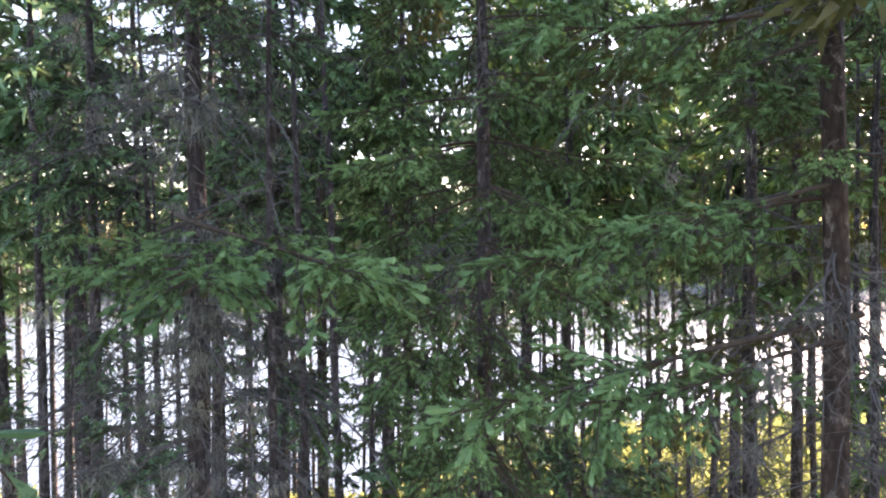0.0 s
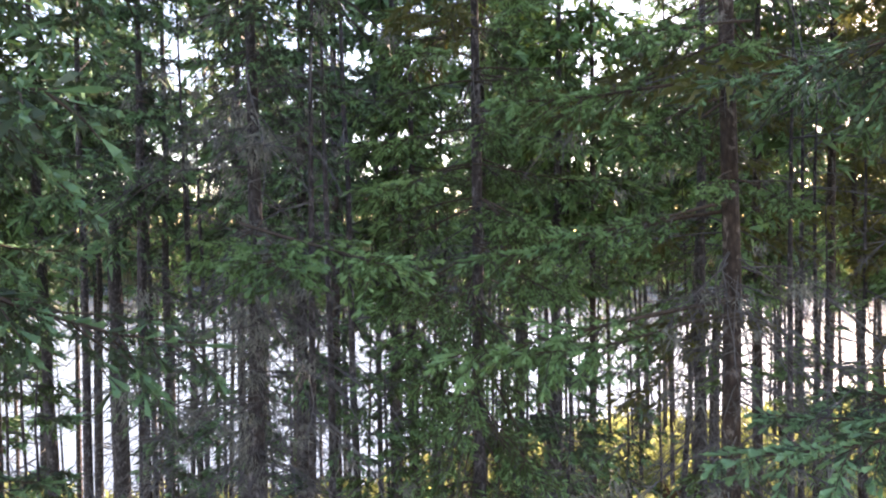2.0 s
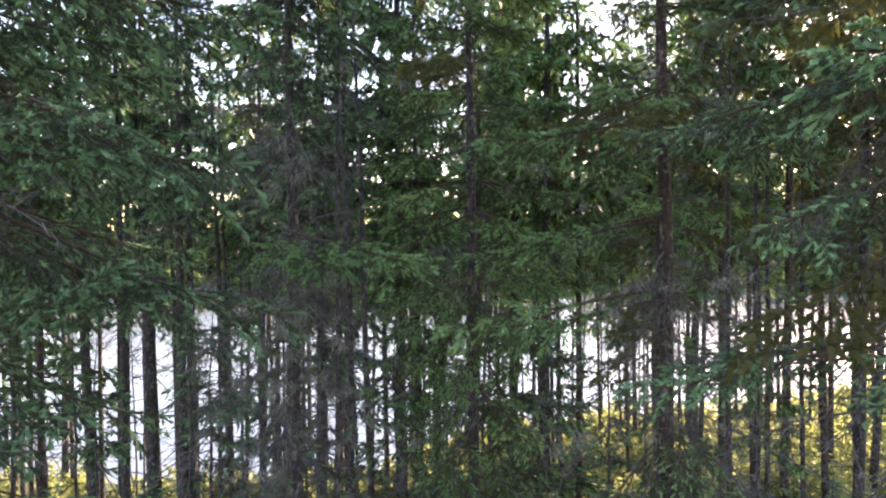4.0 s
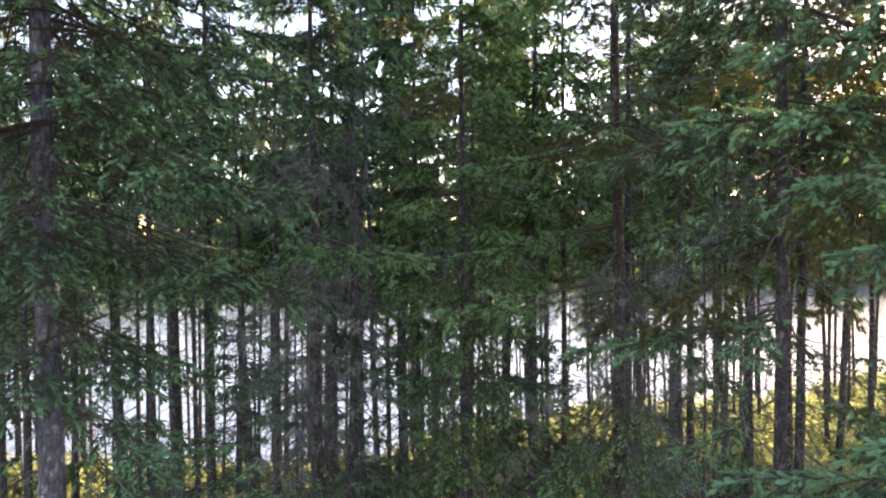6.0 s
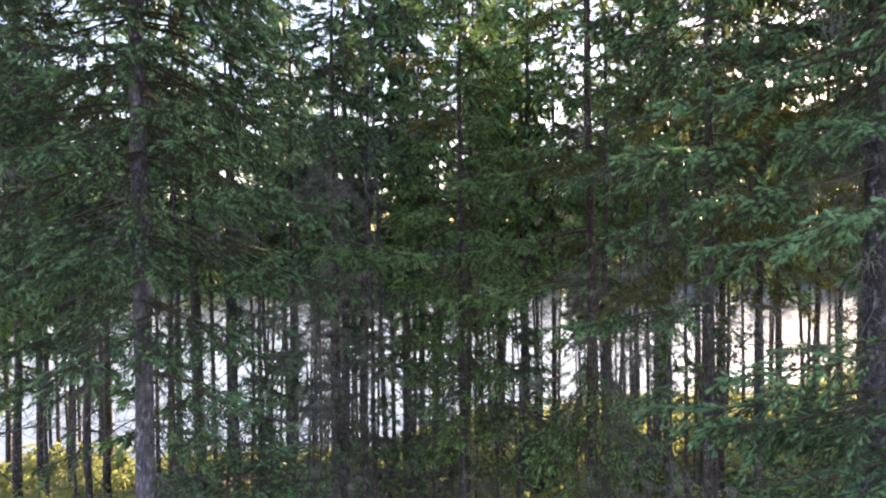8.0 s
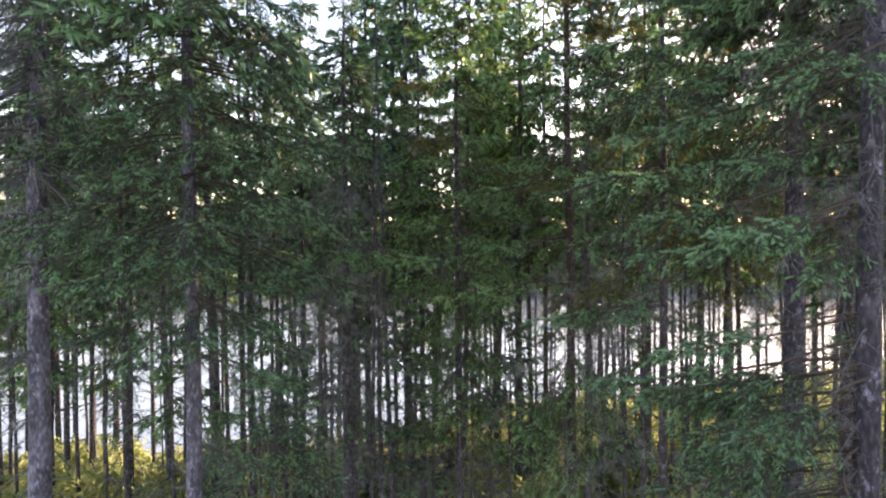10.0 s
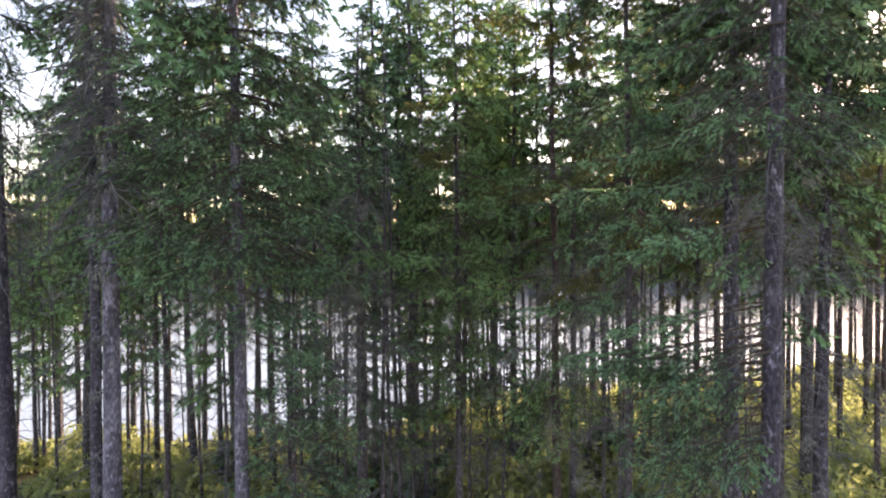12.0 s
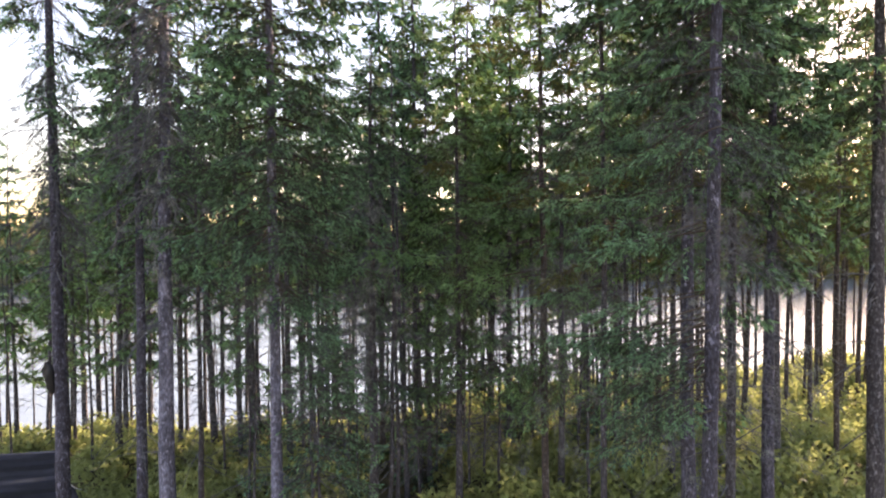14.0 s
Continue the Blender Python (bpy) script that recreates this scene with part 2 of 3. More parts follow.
    def needle_rows(number, high, wide, lean):
        """Needles, or far off bunches of them, that stand off each shoot all round and lean towards its tip."""
        for k in range(number):
            radial = around(turn + 2.4 * k + rng.normal(size=n) * 0.35)
            u = np.clip((k + 0.3) / number + rng.normal(size=n) * 0.04, 0, 1)
            h = high * rng.uniform(0.75, 1.25, n)
            forward = rng.uniform(*lean, n) + (0.5 if detail == 2 else 0.8) * (u > 0.86)
            p = a + d * (long * u)[:, None]
            half = unit(np.cross(d, radial)) * wide / 2
            tri(p - half, p + half, p + unit(radial + d * forward[:, None]) * h[:, None])

    # dry side twigs on the bare inner part
    dry = (6, 12, 26)[detail]
    u = rng.uniform(0.04, bare + 0.25, dry)
    w = unit(np.stack([rng.uniform(0.1, 1.0, dry), rng.choice([-1, 1], dry) * rng.uniform(0.3, 1.0, dry), rng.uniform(-0.9, 0.3, dry)], 1))
    v, f = spikes(stem(u), w, rng.uniform(0.10, 0.34, dry) * (0.5 + 0.4 * length), (0.016, 0.009, 0.0050)[detail], rng)
    out.add(v, f, 3)
    if detail == 0:
        needle_rows(3, 0.26, 0.086, (1.2, 2.6))
    elif detail == 1:
        needle_rows(5, 0.097, 0.039, (0.9, 2.0))
    else:
        # a packed core with single needles round it
        fat = 0.0100 * rng.uniform(0.8, 1.25, n)
        ring = [a + d * (long * 0.84)[:, None] + around(turn + 2.0944 * j) * fat[:, None] for j in range(3)]
        for j in range(3):
            tri(a, ring[(j + 1) % 3], ring[j]), tri(ring[j], ring[(j + 1) % 3], e)
        if full:
            needle_rows(18, 0.0190, 0.0044, (0.3, 0.9))
        else:
            needle_rows(9, 0.0225, 0.0080, (0.3, 0.95))
    return out.arrays()


def dead_branch(seed, length, detail):
    """A bare, drooping dead branch with crooked twigs; close by it carries tufts of lichen."""
    rng = np.random.default_rng(seed)
    out = Soup()
    n = 7 if detail == 2 else 5 if detail else 4
    s = np.linspace(0, 1, n)
    bend = rng.uniform(-0.12, 0.12, (n, 3)).cumsum(0) * 0.55
    line = np.stack([length * s, 0 * s, length * (-0.10 * s - 0.30 * s * s)], -1) + bend * length * s[:, None]
    out.add(*tube(line, (0.0085 * (1 - s) + 0.0028) * (0.52 if detail == 2 else 1 if detail else 1.3), 4 if detail else 3), 0)
    for _ in range((8, 14, 13)[detail]):
        u = rng.uniform(0.12, 0.98)
        p = np.array([np.interp(u, s, line[:, j]) for j in range(3)])
        w = unit(np.array([rng.uniform(0.2, 1.0), rng.choice([-1, 1]) * rng.uniform(0.4, 1.0), rng.uniform(-0.8, 0.25)]))
        long = length * rng.uniform(0.15, 0.42) * (1.1 - 0.5 * u)
        q = np.array([p, p + w * long * 0.5 + rng.normal(size=3) * 0.09 * long, p + w * long + np.array([0, 0, -0.15 * long])])
        if detail < 2:
            out.add(*spikes(q[:1], w[None], long, 0.012 if not detail else 0.0085, rng), 0)
            continue
        out.add(*tube(q, (0.0027, 0.0019, 0.0008), 3), 0)
        fine = 4
        x = q[1] + (q[2] - q[1]) * rng.uniform(-0.8, 1.0, (fine, 1))
        out.add(*spikes(x, unit(w * 0.7 + rng.normal(size=(fine, 3)) * 0.55 + (0, 0, -0.35)), long * rng.uniform(0.2, 0.55, fine), 0.0048, rng), 0)
    return out.arrays()


def tuft(seed):
    """A beard of lichen that hangs down, about 12 cm long."""
    rng = np.random.default_rng(seed)
    n = 34
    base = rng.normal(size=(n, 3)) * (0.035, 0.035, 0.02)
    way = unit(rng.normal(size=(n, 3)) * (0.4, 0.4, 0.25) + (0, 0, -0.8))
    v, f = spikes(base, way, rng.uniform(0.03, 0.10, n), 0.010, rng)
    return v, f, np.zeros(len(f), int)


LENGTHS = (0.6, 1.0, 1.5)
BOUGH_MATS = (NEEDLE, TWIG, LIT_TIP, DEAD)
GREEN_MATS = (GREEN, TWIG, GREEN_LIT_TIP, DEAD)
BACKLIT_MATS = (BACKLIT, TWIG, BACKLIT, DEAD)
BOUGH = {(d, j): [bough(100 * d + 10 * j + k, L, d) for k in range(3 if d else 2)] for d in (0, 1, 2) for j, L in enumerate(LENGTHS)}
LONG = [bough(300 + k, 1.5, 3) for k in range(4)]
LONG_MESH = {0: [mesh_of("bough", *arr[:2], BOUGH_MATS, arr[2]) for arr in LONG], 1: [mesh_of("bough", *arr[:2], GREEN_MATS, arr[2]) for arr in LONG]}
DEADS = {d: [dead_branch(40 + 10 * d + k, 1.0, d) for k in range(4)] for d in (0, 1, 2)}
TUFTS = [tuft(70 + k) for k in range(3)]
BOUGH_MESH = {key: [mesh_of("bough", *arr[:2], BOUGH_MATS, arr[2]) for arr in arrs] for key, arrs in BOUGH.items() if key[0]}
DEAD_MESH = {d: [mesh_of("dead_branch", *arr[:2], [DEAD], arr[2]) for arr in DEADS[d]] for d in (1, 2)}
TUFT_MESH = [mesh_of("lichen", *arr[:2], [LICHEN], arr[2]) for arr in TUFTS]
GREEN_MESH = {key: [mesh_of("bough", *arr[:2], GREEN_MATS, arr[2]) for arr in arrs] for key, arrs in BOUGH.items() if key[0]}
BACKLIT_MESH = [mesh_of("bough", *arr[:2], BACKLIT_MATS, arr[2]) for arr in BOUGH[1, 1]]


def placed(arr, m):
    m = np.array(m)
    return arr[0] @ m[:3, :3].T + m[:3, 3], arr[1], arr[2]


def out_from(x, y, z, azimuth, rise, scale=1.0, roll=0.0):
    """The pose of a branch that leaves the trunk at that place: azimuth and rise in degrees."""
    return pose(x, y, z, 0, 0, azimuth) @ pose(0, 0, 0, roll, -rise, 0) @ Matrix.Scale(scale, 4)


# ---------------------------------------------------------------- ground, lake and far shore


def shore(x):
    return 22.0 + 0.36 * x + 1.2 * math.sin(0.31 * x) + 0.5 * math.sin(0.9 * x + 1)


def ground_z(x, y):
    """The bank falls from the clearing to the lake; its bed lies under the water, and the far bank rises behind."""
    s = max(11.0, shore(max(-60, min(60, x))))
    bank = 0.35 - 0.35 * max(0.0, min(1.0, (y + 8) / 16))
    fall = max(0.0, y - 8) / (s - 8)
    z = bank - 2.6 * min(fall, 1.0) ** 1.15
    if y > s:
        z = -2.6 - min(2.5, 0.35 * (y - s))
    if y > 96:
        z = -5.1 + min(7.0, 0.45 * (y - 96))
    return z + 0.10 * noise.noise(Vector((0.6 * x, 0.6 * y, 0))) + 0.22 * noise.noise(Vector((0.13 * x, 0.13 * y, 3)))


def lattice(a, fine_lo, fine_hi, step, b):
    inner = np.arange(fine_lo, fine_hi + 1e-6, step)
    return np.concatenate([[a, a * 0.3 + fine_lo * 0.7 - 20], inner, [fine_hi + 20, fine_hi * 0.7 + b * 0.3, b]])


xs, ys = lattice(-1800, -40, 50, 0.6, 1800), lattice(-1500, -16, 44, 0.6, 90)
ys = np.concatenate([ys[:-3], np.arange(46, 150, 5), [200, 400, 2200]])
gv = np.array([(x, y, ground_z(x, y)) for y in ys for x in xs])
nx = len(xs)
gi = np.array([(j * nx + i, j * nx + i + 1, (j + 1) * nx + i + 1, (j + 1) * nx + i) for j in range(len(ys) - 1) for i in range(nx - 1)])
ground = new("ground", mesh_of("ground", gv, gi, [MOSS], smooth=True))
tagged(ground, "mossy forest floor that slopes down to the lake", "ground", kind="structure")

wv = np.array([(-1500, 8, -2.55), (1500, 8, -2.55), (1500, 130, -2.55), (-1500, 130, -2.55)], float)
lake = new("water", mesh_of("water", wv, np.array([(0, 1, 2, 3)]), [water_m]))
tagged(lake, "bright rippled lake water behind the trees", "lake", kind="structure")


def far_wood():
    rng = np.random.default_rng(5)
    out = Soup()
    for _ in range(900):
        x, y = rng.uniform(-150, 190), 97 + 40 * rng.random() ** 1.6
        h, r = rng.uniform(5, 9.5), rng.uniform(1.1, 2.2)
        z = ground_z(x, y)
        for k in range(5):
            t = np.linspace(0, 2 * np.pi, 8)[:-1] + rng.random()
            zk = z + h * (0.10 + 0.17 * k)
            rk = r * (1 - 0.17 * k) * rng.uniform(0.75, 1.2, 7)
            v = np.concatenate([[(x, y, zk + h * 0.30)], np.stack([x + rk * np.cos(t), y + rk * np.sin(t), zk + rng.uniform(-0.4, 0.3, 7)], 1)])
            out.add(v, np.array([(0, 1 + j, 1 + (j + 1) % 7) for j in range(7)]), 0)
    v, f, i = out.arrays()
    return tagged(new("far_wood", mesh_of("far_wood", v, f, [FAR_HAZED])), "evergreen wood along the far lake shore, haze put into its colour", "forest", kind="stuff")


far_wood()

# ---------------------------------------------------------------- trees


def trunk_mesh(height, radius, lean, seed, mat, sides=12):
    rng = np.random.default_rng(seed)
    n = 16
    s = np.linspace(0, 1, n)
    wob = rng.normal(size=(n, 2)).cumsum(0) * 0.012
    wob -= wob[0]
    line = np.stack([lean[0] * s * height + wob[:, 0], lean[1] * s * height + wob[:, 1], -0.4 + (height + 0.4) * s], -1)
    flare = 1 + 0.55 * np.exp(-s * height / 0.35)
    v, f = tube(line, radius * ((1 - s) ** 0.72 * 1.12 + 0.02) * flare, sides)
    v += rng.normal(size=v.shape) * radius * 0.035
    return mesh_of("trunk", v, f, [mat], smooth=True), line


def on_line(line, z):
    return np.interp(z, line[:, 2], line[:, 0]), np.interp(z, line[:, 2], line[:, 1])


def spruce(x, y, radius, top, crown, reach, seed, detail=1, bark_mat=BARK_DARK, lean=(0.0, 0.0), dead=(1.0, 20), label="", fill=1.0, power=0.75, lichen=0, gaps=None, backlit=0.0, skirt=1.6, mats=0):
    """One spruce at x, y. top, crown: heights in the world of its tip and of its lowest green boughs; reach: length of
    the lowest boughs.
    dead: height of the lowest dead branch and their number; fill: how thickly the boughs stand; gaps: an azimuth that
    stays bare;
    skirt: how far stray boughs hang below the crown; mats: 1 for the greener kind, 2 for needles painted in a backlit
    gold."""
    rng = np.random.default_rng(seed)
    z0 = ground_z(x, y)
    tree = new("spruce_tree")
    tree.location = (x, y, z0)
    tagged(tree, label or "tall dark spruce with a bare lower trunk", "tree", "spruce trees of the lakeside wood")
    me, line = trunk_mesh(top - z0, radius, lean, seed, bark_mat, 14 if detail == 2 else 9 if detail else 6)
    piece("trunk", me, tree)
    green = Soup()
    z = crown - skirt
    while z < top - 0.15:
        u = max(0.0, (z - crown) / (top - crown))
        fine = min(detail, 2 if z < 8.3 else 1 if z < min(11.3, 6.9 + 0.39 * (y + 8.4)) else 0)
        size = max(0.22, reach * (1 - u) ** power) * (1.0 if z > crown else rng.uniform(0.5, 0.95))
        thick = fill * (0.55 if z > 7.8 + 0.39 * (y + 8.4) else 1.0) if z > crown else 0.42 * fill
        for k in range(int(rng.integers(7, 12) * max(1.0, thick))):
            if rng.random() > thick:
                continue
            az = rng.uniform(0, 360)
            if gaps is not None and abs((az - gaps + 180) % 360 - 180) < 70:
                continue
            L = size * rng.uniform(0.6, 1.15)
            j = 0 if L < 0.75 else 1 if L < 1.22 else 2
            zz = z - z0 + rng.uniform(-0.08, 0.08)
            px, py = on_line(line, zz)
            m = out_from(px, py, zz, az, -14 + 42 * u + rng.uniform(-9, 9), L / LENGTHS[j], rng.uniform(-12, 12))
            if fine and rng.random() < backlit:
                piece("bough", BACKLIT_MESH[rng.integers(3)], tree, "thin bough painted in a backlit gold", m)
            elif fine:
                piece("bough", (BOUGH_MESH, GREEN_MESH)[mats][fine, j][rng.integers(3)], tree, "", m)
            else:
                arrs = BOUGH[fine, j]
                green.add(*placed(arrs[rng.integers(len(arrs))], m))
        z += (0.31, 0.36, 0.52)[2 - detail] * (0.8 + 0.25 * reach) * rng.uniform(0.8, 1.2)
    if green.n:
        v, f, i = green.arrays()
        tagged(piece("crown", mesh_of("crown", v, f, (BOUGH_MATS, GREEN_MATS, BACKLIT_MATS)[mats], i), tree), kind="stuff")
    bare = Soup()
    for k in range(dead[1]):
        zz = rng.uniform(dead[0], crown + (0.35 if rng.random() < 0.25 else 0.08) * (top - crown)) - z0
        px, py = on_line(line, zz)
        L = rng.uniform(0.5, 1.1) * min(max(reach, 1.0), 1.25)
        m = out_from(px, py, zz, rng.uniform(0, 360), rng.uniform(-32, 14), L, rng.uniform(-25, 25))
        kind = rng.integers(4)
        if not detail or (detail == 1 and rng.random() < 0.55):
            bare.add(*placed(DEADS[detail][kind], m))
            continue
        branch = piece("dead_branch", DEAD_MESH[detail][kind], tree, "bare grey dead branch", m)
        for _ in range(lichen):
            p = DEADS[detail][kind][0][rng.integers(len(DEADS[detail][kind][0]))]
            tagged(piece("lichen", TUFT_MESH[rng.integers(3)], branch, "pale grey hanging lichen", pose(p[0], p[1], p[2], 0, 0, rng.uniform(0, 360)) @ Matrix.Scale(rng.uniform(0.6, 1.4), 4)), kind="stuff")
    if bare.n:
        v, f, i = bare.arrays()
        tagged(piece("dead_wood", mesh_of("dead_wood", v, f, [DEAD], i), tree, "bare grey dead branches"), kind="stuff")
    return tree


def reaching_bough(tree, start, end, variant=0, mats=0, wide=False):
    """A long bough of a tree from one place to another, both in the world."""
    a, e = Vector(start), Vector(end)
    d = e - a
    rise = math.degrees(math.atan2(d.z, math.hypot(d.x, d.y))) + 3
    m = out_from(a.x - tree.location.x, a.y - tree.location.y, a.z - tree.location.z, math.degrees(math.atan2(d.y, d.x)), rise, d.length / 1.5)
    return piece("bough", BOUGH_MESH[2, 2][variant % 3] if wide else LONG_MESH[mats][variant % 4], tree, "broad drooping blue-green bough" if wide else "long bough with pale green new tips and upper shoots painted as lit", m)


def dead_boughs(tree, x, y, low, high, number, length, seed, rise=(-30, 10), detail=2):
    """More bare branches on one tree between two heights."""
    rng = np.random.default_rng(seed)
    for _ in range(number):
        m = out_from(x - tree.location.x, y - tree.location.y, rng.uniform(low, high) - tree.location.z, rng.uniform(0, 360), rng.uniform(*rise), length * rng.uniform(0.6, 1.1), rng.uniform(-25, 25))
        piece("dead_branch", DEAD_MESH[detail][rng.integers(4)], tree, "bare grey dead branch", m)


# The trees nearest to the walk, bough by bough.
tl = spruce(-2.56, 0.57, 0.088, 15.0, 6.1, 1.85, 1, 2, BARK_PALE, (0.0, 0.0), (2.2, 40), "spruce with grey flaking bark and dense blue-green boughs", fill=1.0, skirt=0.5, power=0.6)
ra = spruce(3.05, -1.26, 0.100, 14.5, 7.4, 1.55, 2, 2, BARK_GREY, (0.002, 0.0), (3.4, 34), "spruce with thick dark green boughs beside the clearing", fill=0.95, skirt=1.0, gaps=-55)
rb = spruce(3.42, 0.15, 0.105, 15.0, 7.8, 1.35, 3, 2, BARK_GREY, (0.0, 0.0), (3.0, 64), "spruce with many bare dead twigs under its boughs", fill=0.85, lichen=2, skirt=0.5)
t5 = spruce(2.42, 0.95, 0.050, 14.5, 6.5, 1.40, 7, 2, BARK_DARK, (0.0, 0.0), (3.4, 36), "spruce with thick dark green boughs and dead twigs below", fill=0.72, skirt=0.9, backlit=0.08)
tr = spruce(1.82, 2.76, 0.068, 14.5, 6.8, 1.25, 4, 2, BARK_RED, (0.0, 0.0), (2.6, 60), "spruce with a dark reddish trunk", fill=0.55, backlit=0.25, lichen=1, skirt=0.0, mats=1)
c1 = spruce(0.26, 4.10, 0.068, 11.4, 5.8, 1.25, 5, 2, BARK_DARK, (0.0, 0.0), (2.0, 44), "bushy bright green spruce", fill=0.72, skirt=2.6, backlit=0.04, power=0.55, mats=1)
d1 = spruce(-1.42, 3.45, 0.088, 9.9, 7.4, 0.90, 6, 2, BARK_DARK, (0.0, 0.0), (2.4, 64), "half-dead spruce with grey lichen on bare twigs", fill=0.95, lichen=3, skirt=0.0)

def long_boughs(tree, mats, ends):
    """Long boughs of one tree: for each the height at which it leaves the trunk and the place of its tip."""
    for k, (z, x, y, tip) in enumerate(ends):
        reaching_bough(tree, (tree.location.x, tree.location.y, z), (x, y, tip), k, mats)


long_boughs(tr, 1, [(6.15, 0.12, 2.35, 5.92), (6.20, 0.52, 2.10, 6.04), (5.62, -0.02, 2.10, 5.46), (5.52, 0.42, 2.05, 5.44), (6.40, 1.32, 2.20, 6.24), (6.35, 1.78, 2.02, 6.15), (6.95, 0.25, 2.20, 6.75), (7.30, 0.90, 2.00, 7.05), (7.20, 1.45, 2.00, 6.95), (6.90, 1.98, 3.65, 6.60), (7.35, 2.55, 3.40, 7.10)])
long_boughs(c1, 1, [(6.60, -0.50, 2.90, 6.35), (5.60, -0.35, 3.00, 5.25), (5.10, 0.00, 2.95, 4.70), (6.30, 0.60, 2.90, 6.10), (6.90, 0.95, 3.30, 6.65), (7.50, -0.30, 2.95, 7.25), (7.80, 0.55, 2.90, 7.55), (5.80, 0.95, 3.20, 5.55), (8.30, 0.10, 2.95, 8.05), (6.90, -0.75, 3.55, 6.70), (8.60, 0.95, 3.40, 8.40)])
long_boughs(t5, 0, [(5.45, 0.98, 1.15, 5.26), (5.40, 1.45, 1.75, 5.22), (5.70, 1.65, 0.10, 5.42), (4.95, 1.45, 0.35, 4.72)])
long_boughs(d1, 1, [(6.10, -0.23, 1.96, 5.90), (6.05, -0.80, 1.80, 5.90), (6.10, -1.30, 2.10, 5.92)])
long_boughs(tl, 0, [(5.20, -1.50, -0.20, 4.85), (5.40, -1.40, 0.25, 5.95), (4.95, -1.50, 0.90, 4.62), (6.90, -1.32, 0.80, 6.85), (7.40, -1.30, 0.50, 7.30), (7.90, -1.28, 0.65, 7.80), (6.50, -1.35, 0.20, 6.40)])
long_boughs(ra, 0, [(5.25, 1.42, -0.45, 4.98), (5.00, 1.90, -0.15, 4.74), (4.85, 2.45, 0.15, 4.58), (5.15, 1.80, -1.95, 4.92), (6.30, 1.45, -1.15, 6.05), (6.40, 1.62, -1.95, 6.20), (5.20, 1.66, -0.55, 4.90), (4.70, 2.10, -0.40, 4.35), (4.60, 2.30, -2.20, 4.30), (5.55, 1.62, -1.05, 5.32), (5.60, 2.15, -0.70, 5.40), (7.30, 1.75, -0.90, 7.05), (6.85, 1.70, -1.50, 6.65), (7.70, 2.00, -1.45, 7.40)])
long_boughs(rb, 0, [(6.90, 1.35, 0.05, 6.75), (6.60, 1.70, -0.40, 6.35), (7.30, 1.60, -0.10, 7.10), (7.75, 1.95, -0.35, 7.50)])
dead_boughs(tr, 1.82, 2.76, 4.4, 5.85, 30, 0.95, 61)
dead_boughs(t5, 2.42, 0.95, 4.4, 5.6, 12, 1.0, 62)
dead_boughs(d1, -1.42, 3.45, 3.0, 5.5, 66, 1.15, 63)
dead_boughs(d1, -1.42, 3.45, 5.5, 7.4, 24, 1.35, 67, (-36, 0))


def hanging_boughs(tree, mats, low, high, number, length, seed):
    """Thin green boughs that hang like a curtain below a crown."""
    rng = np.random.default_rng(seed)
    for _ in range(number):
        z = rng.uniform(low, high)
        m = out_from(0, 0, z - tree.location.z, rng.uniform(0, 360), rng.uniform(-62, -25), length * rng.uniform(0.6, 1.1), rng.uniform(-25, 25))
        piece("bough", (BOUGH_MESH, GREEN_MESH)[mats][2, 1][rng.integers(3)], tree, "thin hanging bough", m)


hanging_boughs(c1, 1, 3.7, 5.9, 32, 1.15, 68)
hanging_boughs(tr, 1, 3.5, 4.9, 26, 1.15, 69)
hanging_boughs(d1, 0, 3.4, 4.6, 8, 0.9, 70)
dead_boughs(c1, 0.26, 4.10, 3.2, 4.8, 14, 1.0, 66)
dead_boughs(ra, 3.06, -1.26, 6.2, 9.8, 46, 0.95, 74)
dead_boughs(rb, 3.42, 0.15, 5.6, 9.8, 50, 1.05, 75)

for k in range(24):
    z, a = 4.15 + 0.055 * k, radians(150 + 50 * math.sin(2.3 * k))
    long = 1.15 + 0.35 * math.sin(1.7 * k)
    reaching_bough(ra, (3.05, -1.26, z), (3.05 + long * math.cos(a), -1.26 + long * math.sin(a), z - 0.34), k, wide=True)
dead_boughs(ra, 3.05, -1.26, 3.6, 5.0, 8, 0.95, 73)

# The thick front of two crowns, over their trunks.
for k in range(14):
    z = 5.85 + 0.24 * k
    reaching_bough(tl, (-2.56, 0.57, z), (-2.56 + 0.6 * math.sin(2.4 * k), -0.40 + 0.12 * (k % 3), z - 0.22), k, wide=True)
for k, (z, x, y, drop) in enumerate([(5.3, -3.4, -0.3, 0.3), (4.9, -1.7, 0.0, 0.3), (4.6, -3.3, 0.2, 0.3), (4.4, -1.8, -0.1, 0.3), (5.6, -1.6, -0.1, 0.25), (4.1, -1.6, 0.4, 0.3), (5.0, -1.55, 0.5, 0.3)]):
    reaching_bough(tl, (-2.56, 0.57, z), (x, y, z - drop), k, wide=True)
for k in range(30):
    z, az = 5.35 + 0.15 * k, radians(-90 + 62 * math.sin(2.1 * k))
    long = 0.62 + 0.28 * math.sin(1.3 * k) ** 2
    reaching_bough(tl, (-2.56, 0.57, z), (-2.56 + long * math.cos(az), 0.57 + long * math.sin(az), z - 0.18), k, wide=True)
for k in range(5):
    reaching_bough(ra, (3.05, -1.26, 7.3 + 0.3 * k), (2.75 + 0.35 * math.sin(2.4 * k), -2.15, 7.1 + 0.3 * k), k, wide=True)
for k in range(20):
    z, az, long = 7.5 + 0.10 * k, 2.4 * k, 1.75 - 0.03 * k
    reaching_bough(tl, (-2.56, 0.57, z), (-2.56 + long * math.cos(az), 0.57 + long * math.sin(az), z - 0.30), k, wide=True)

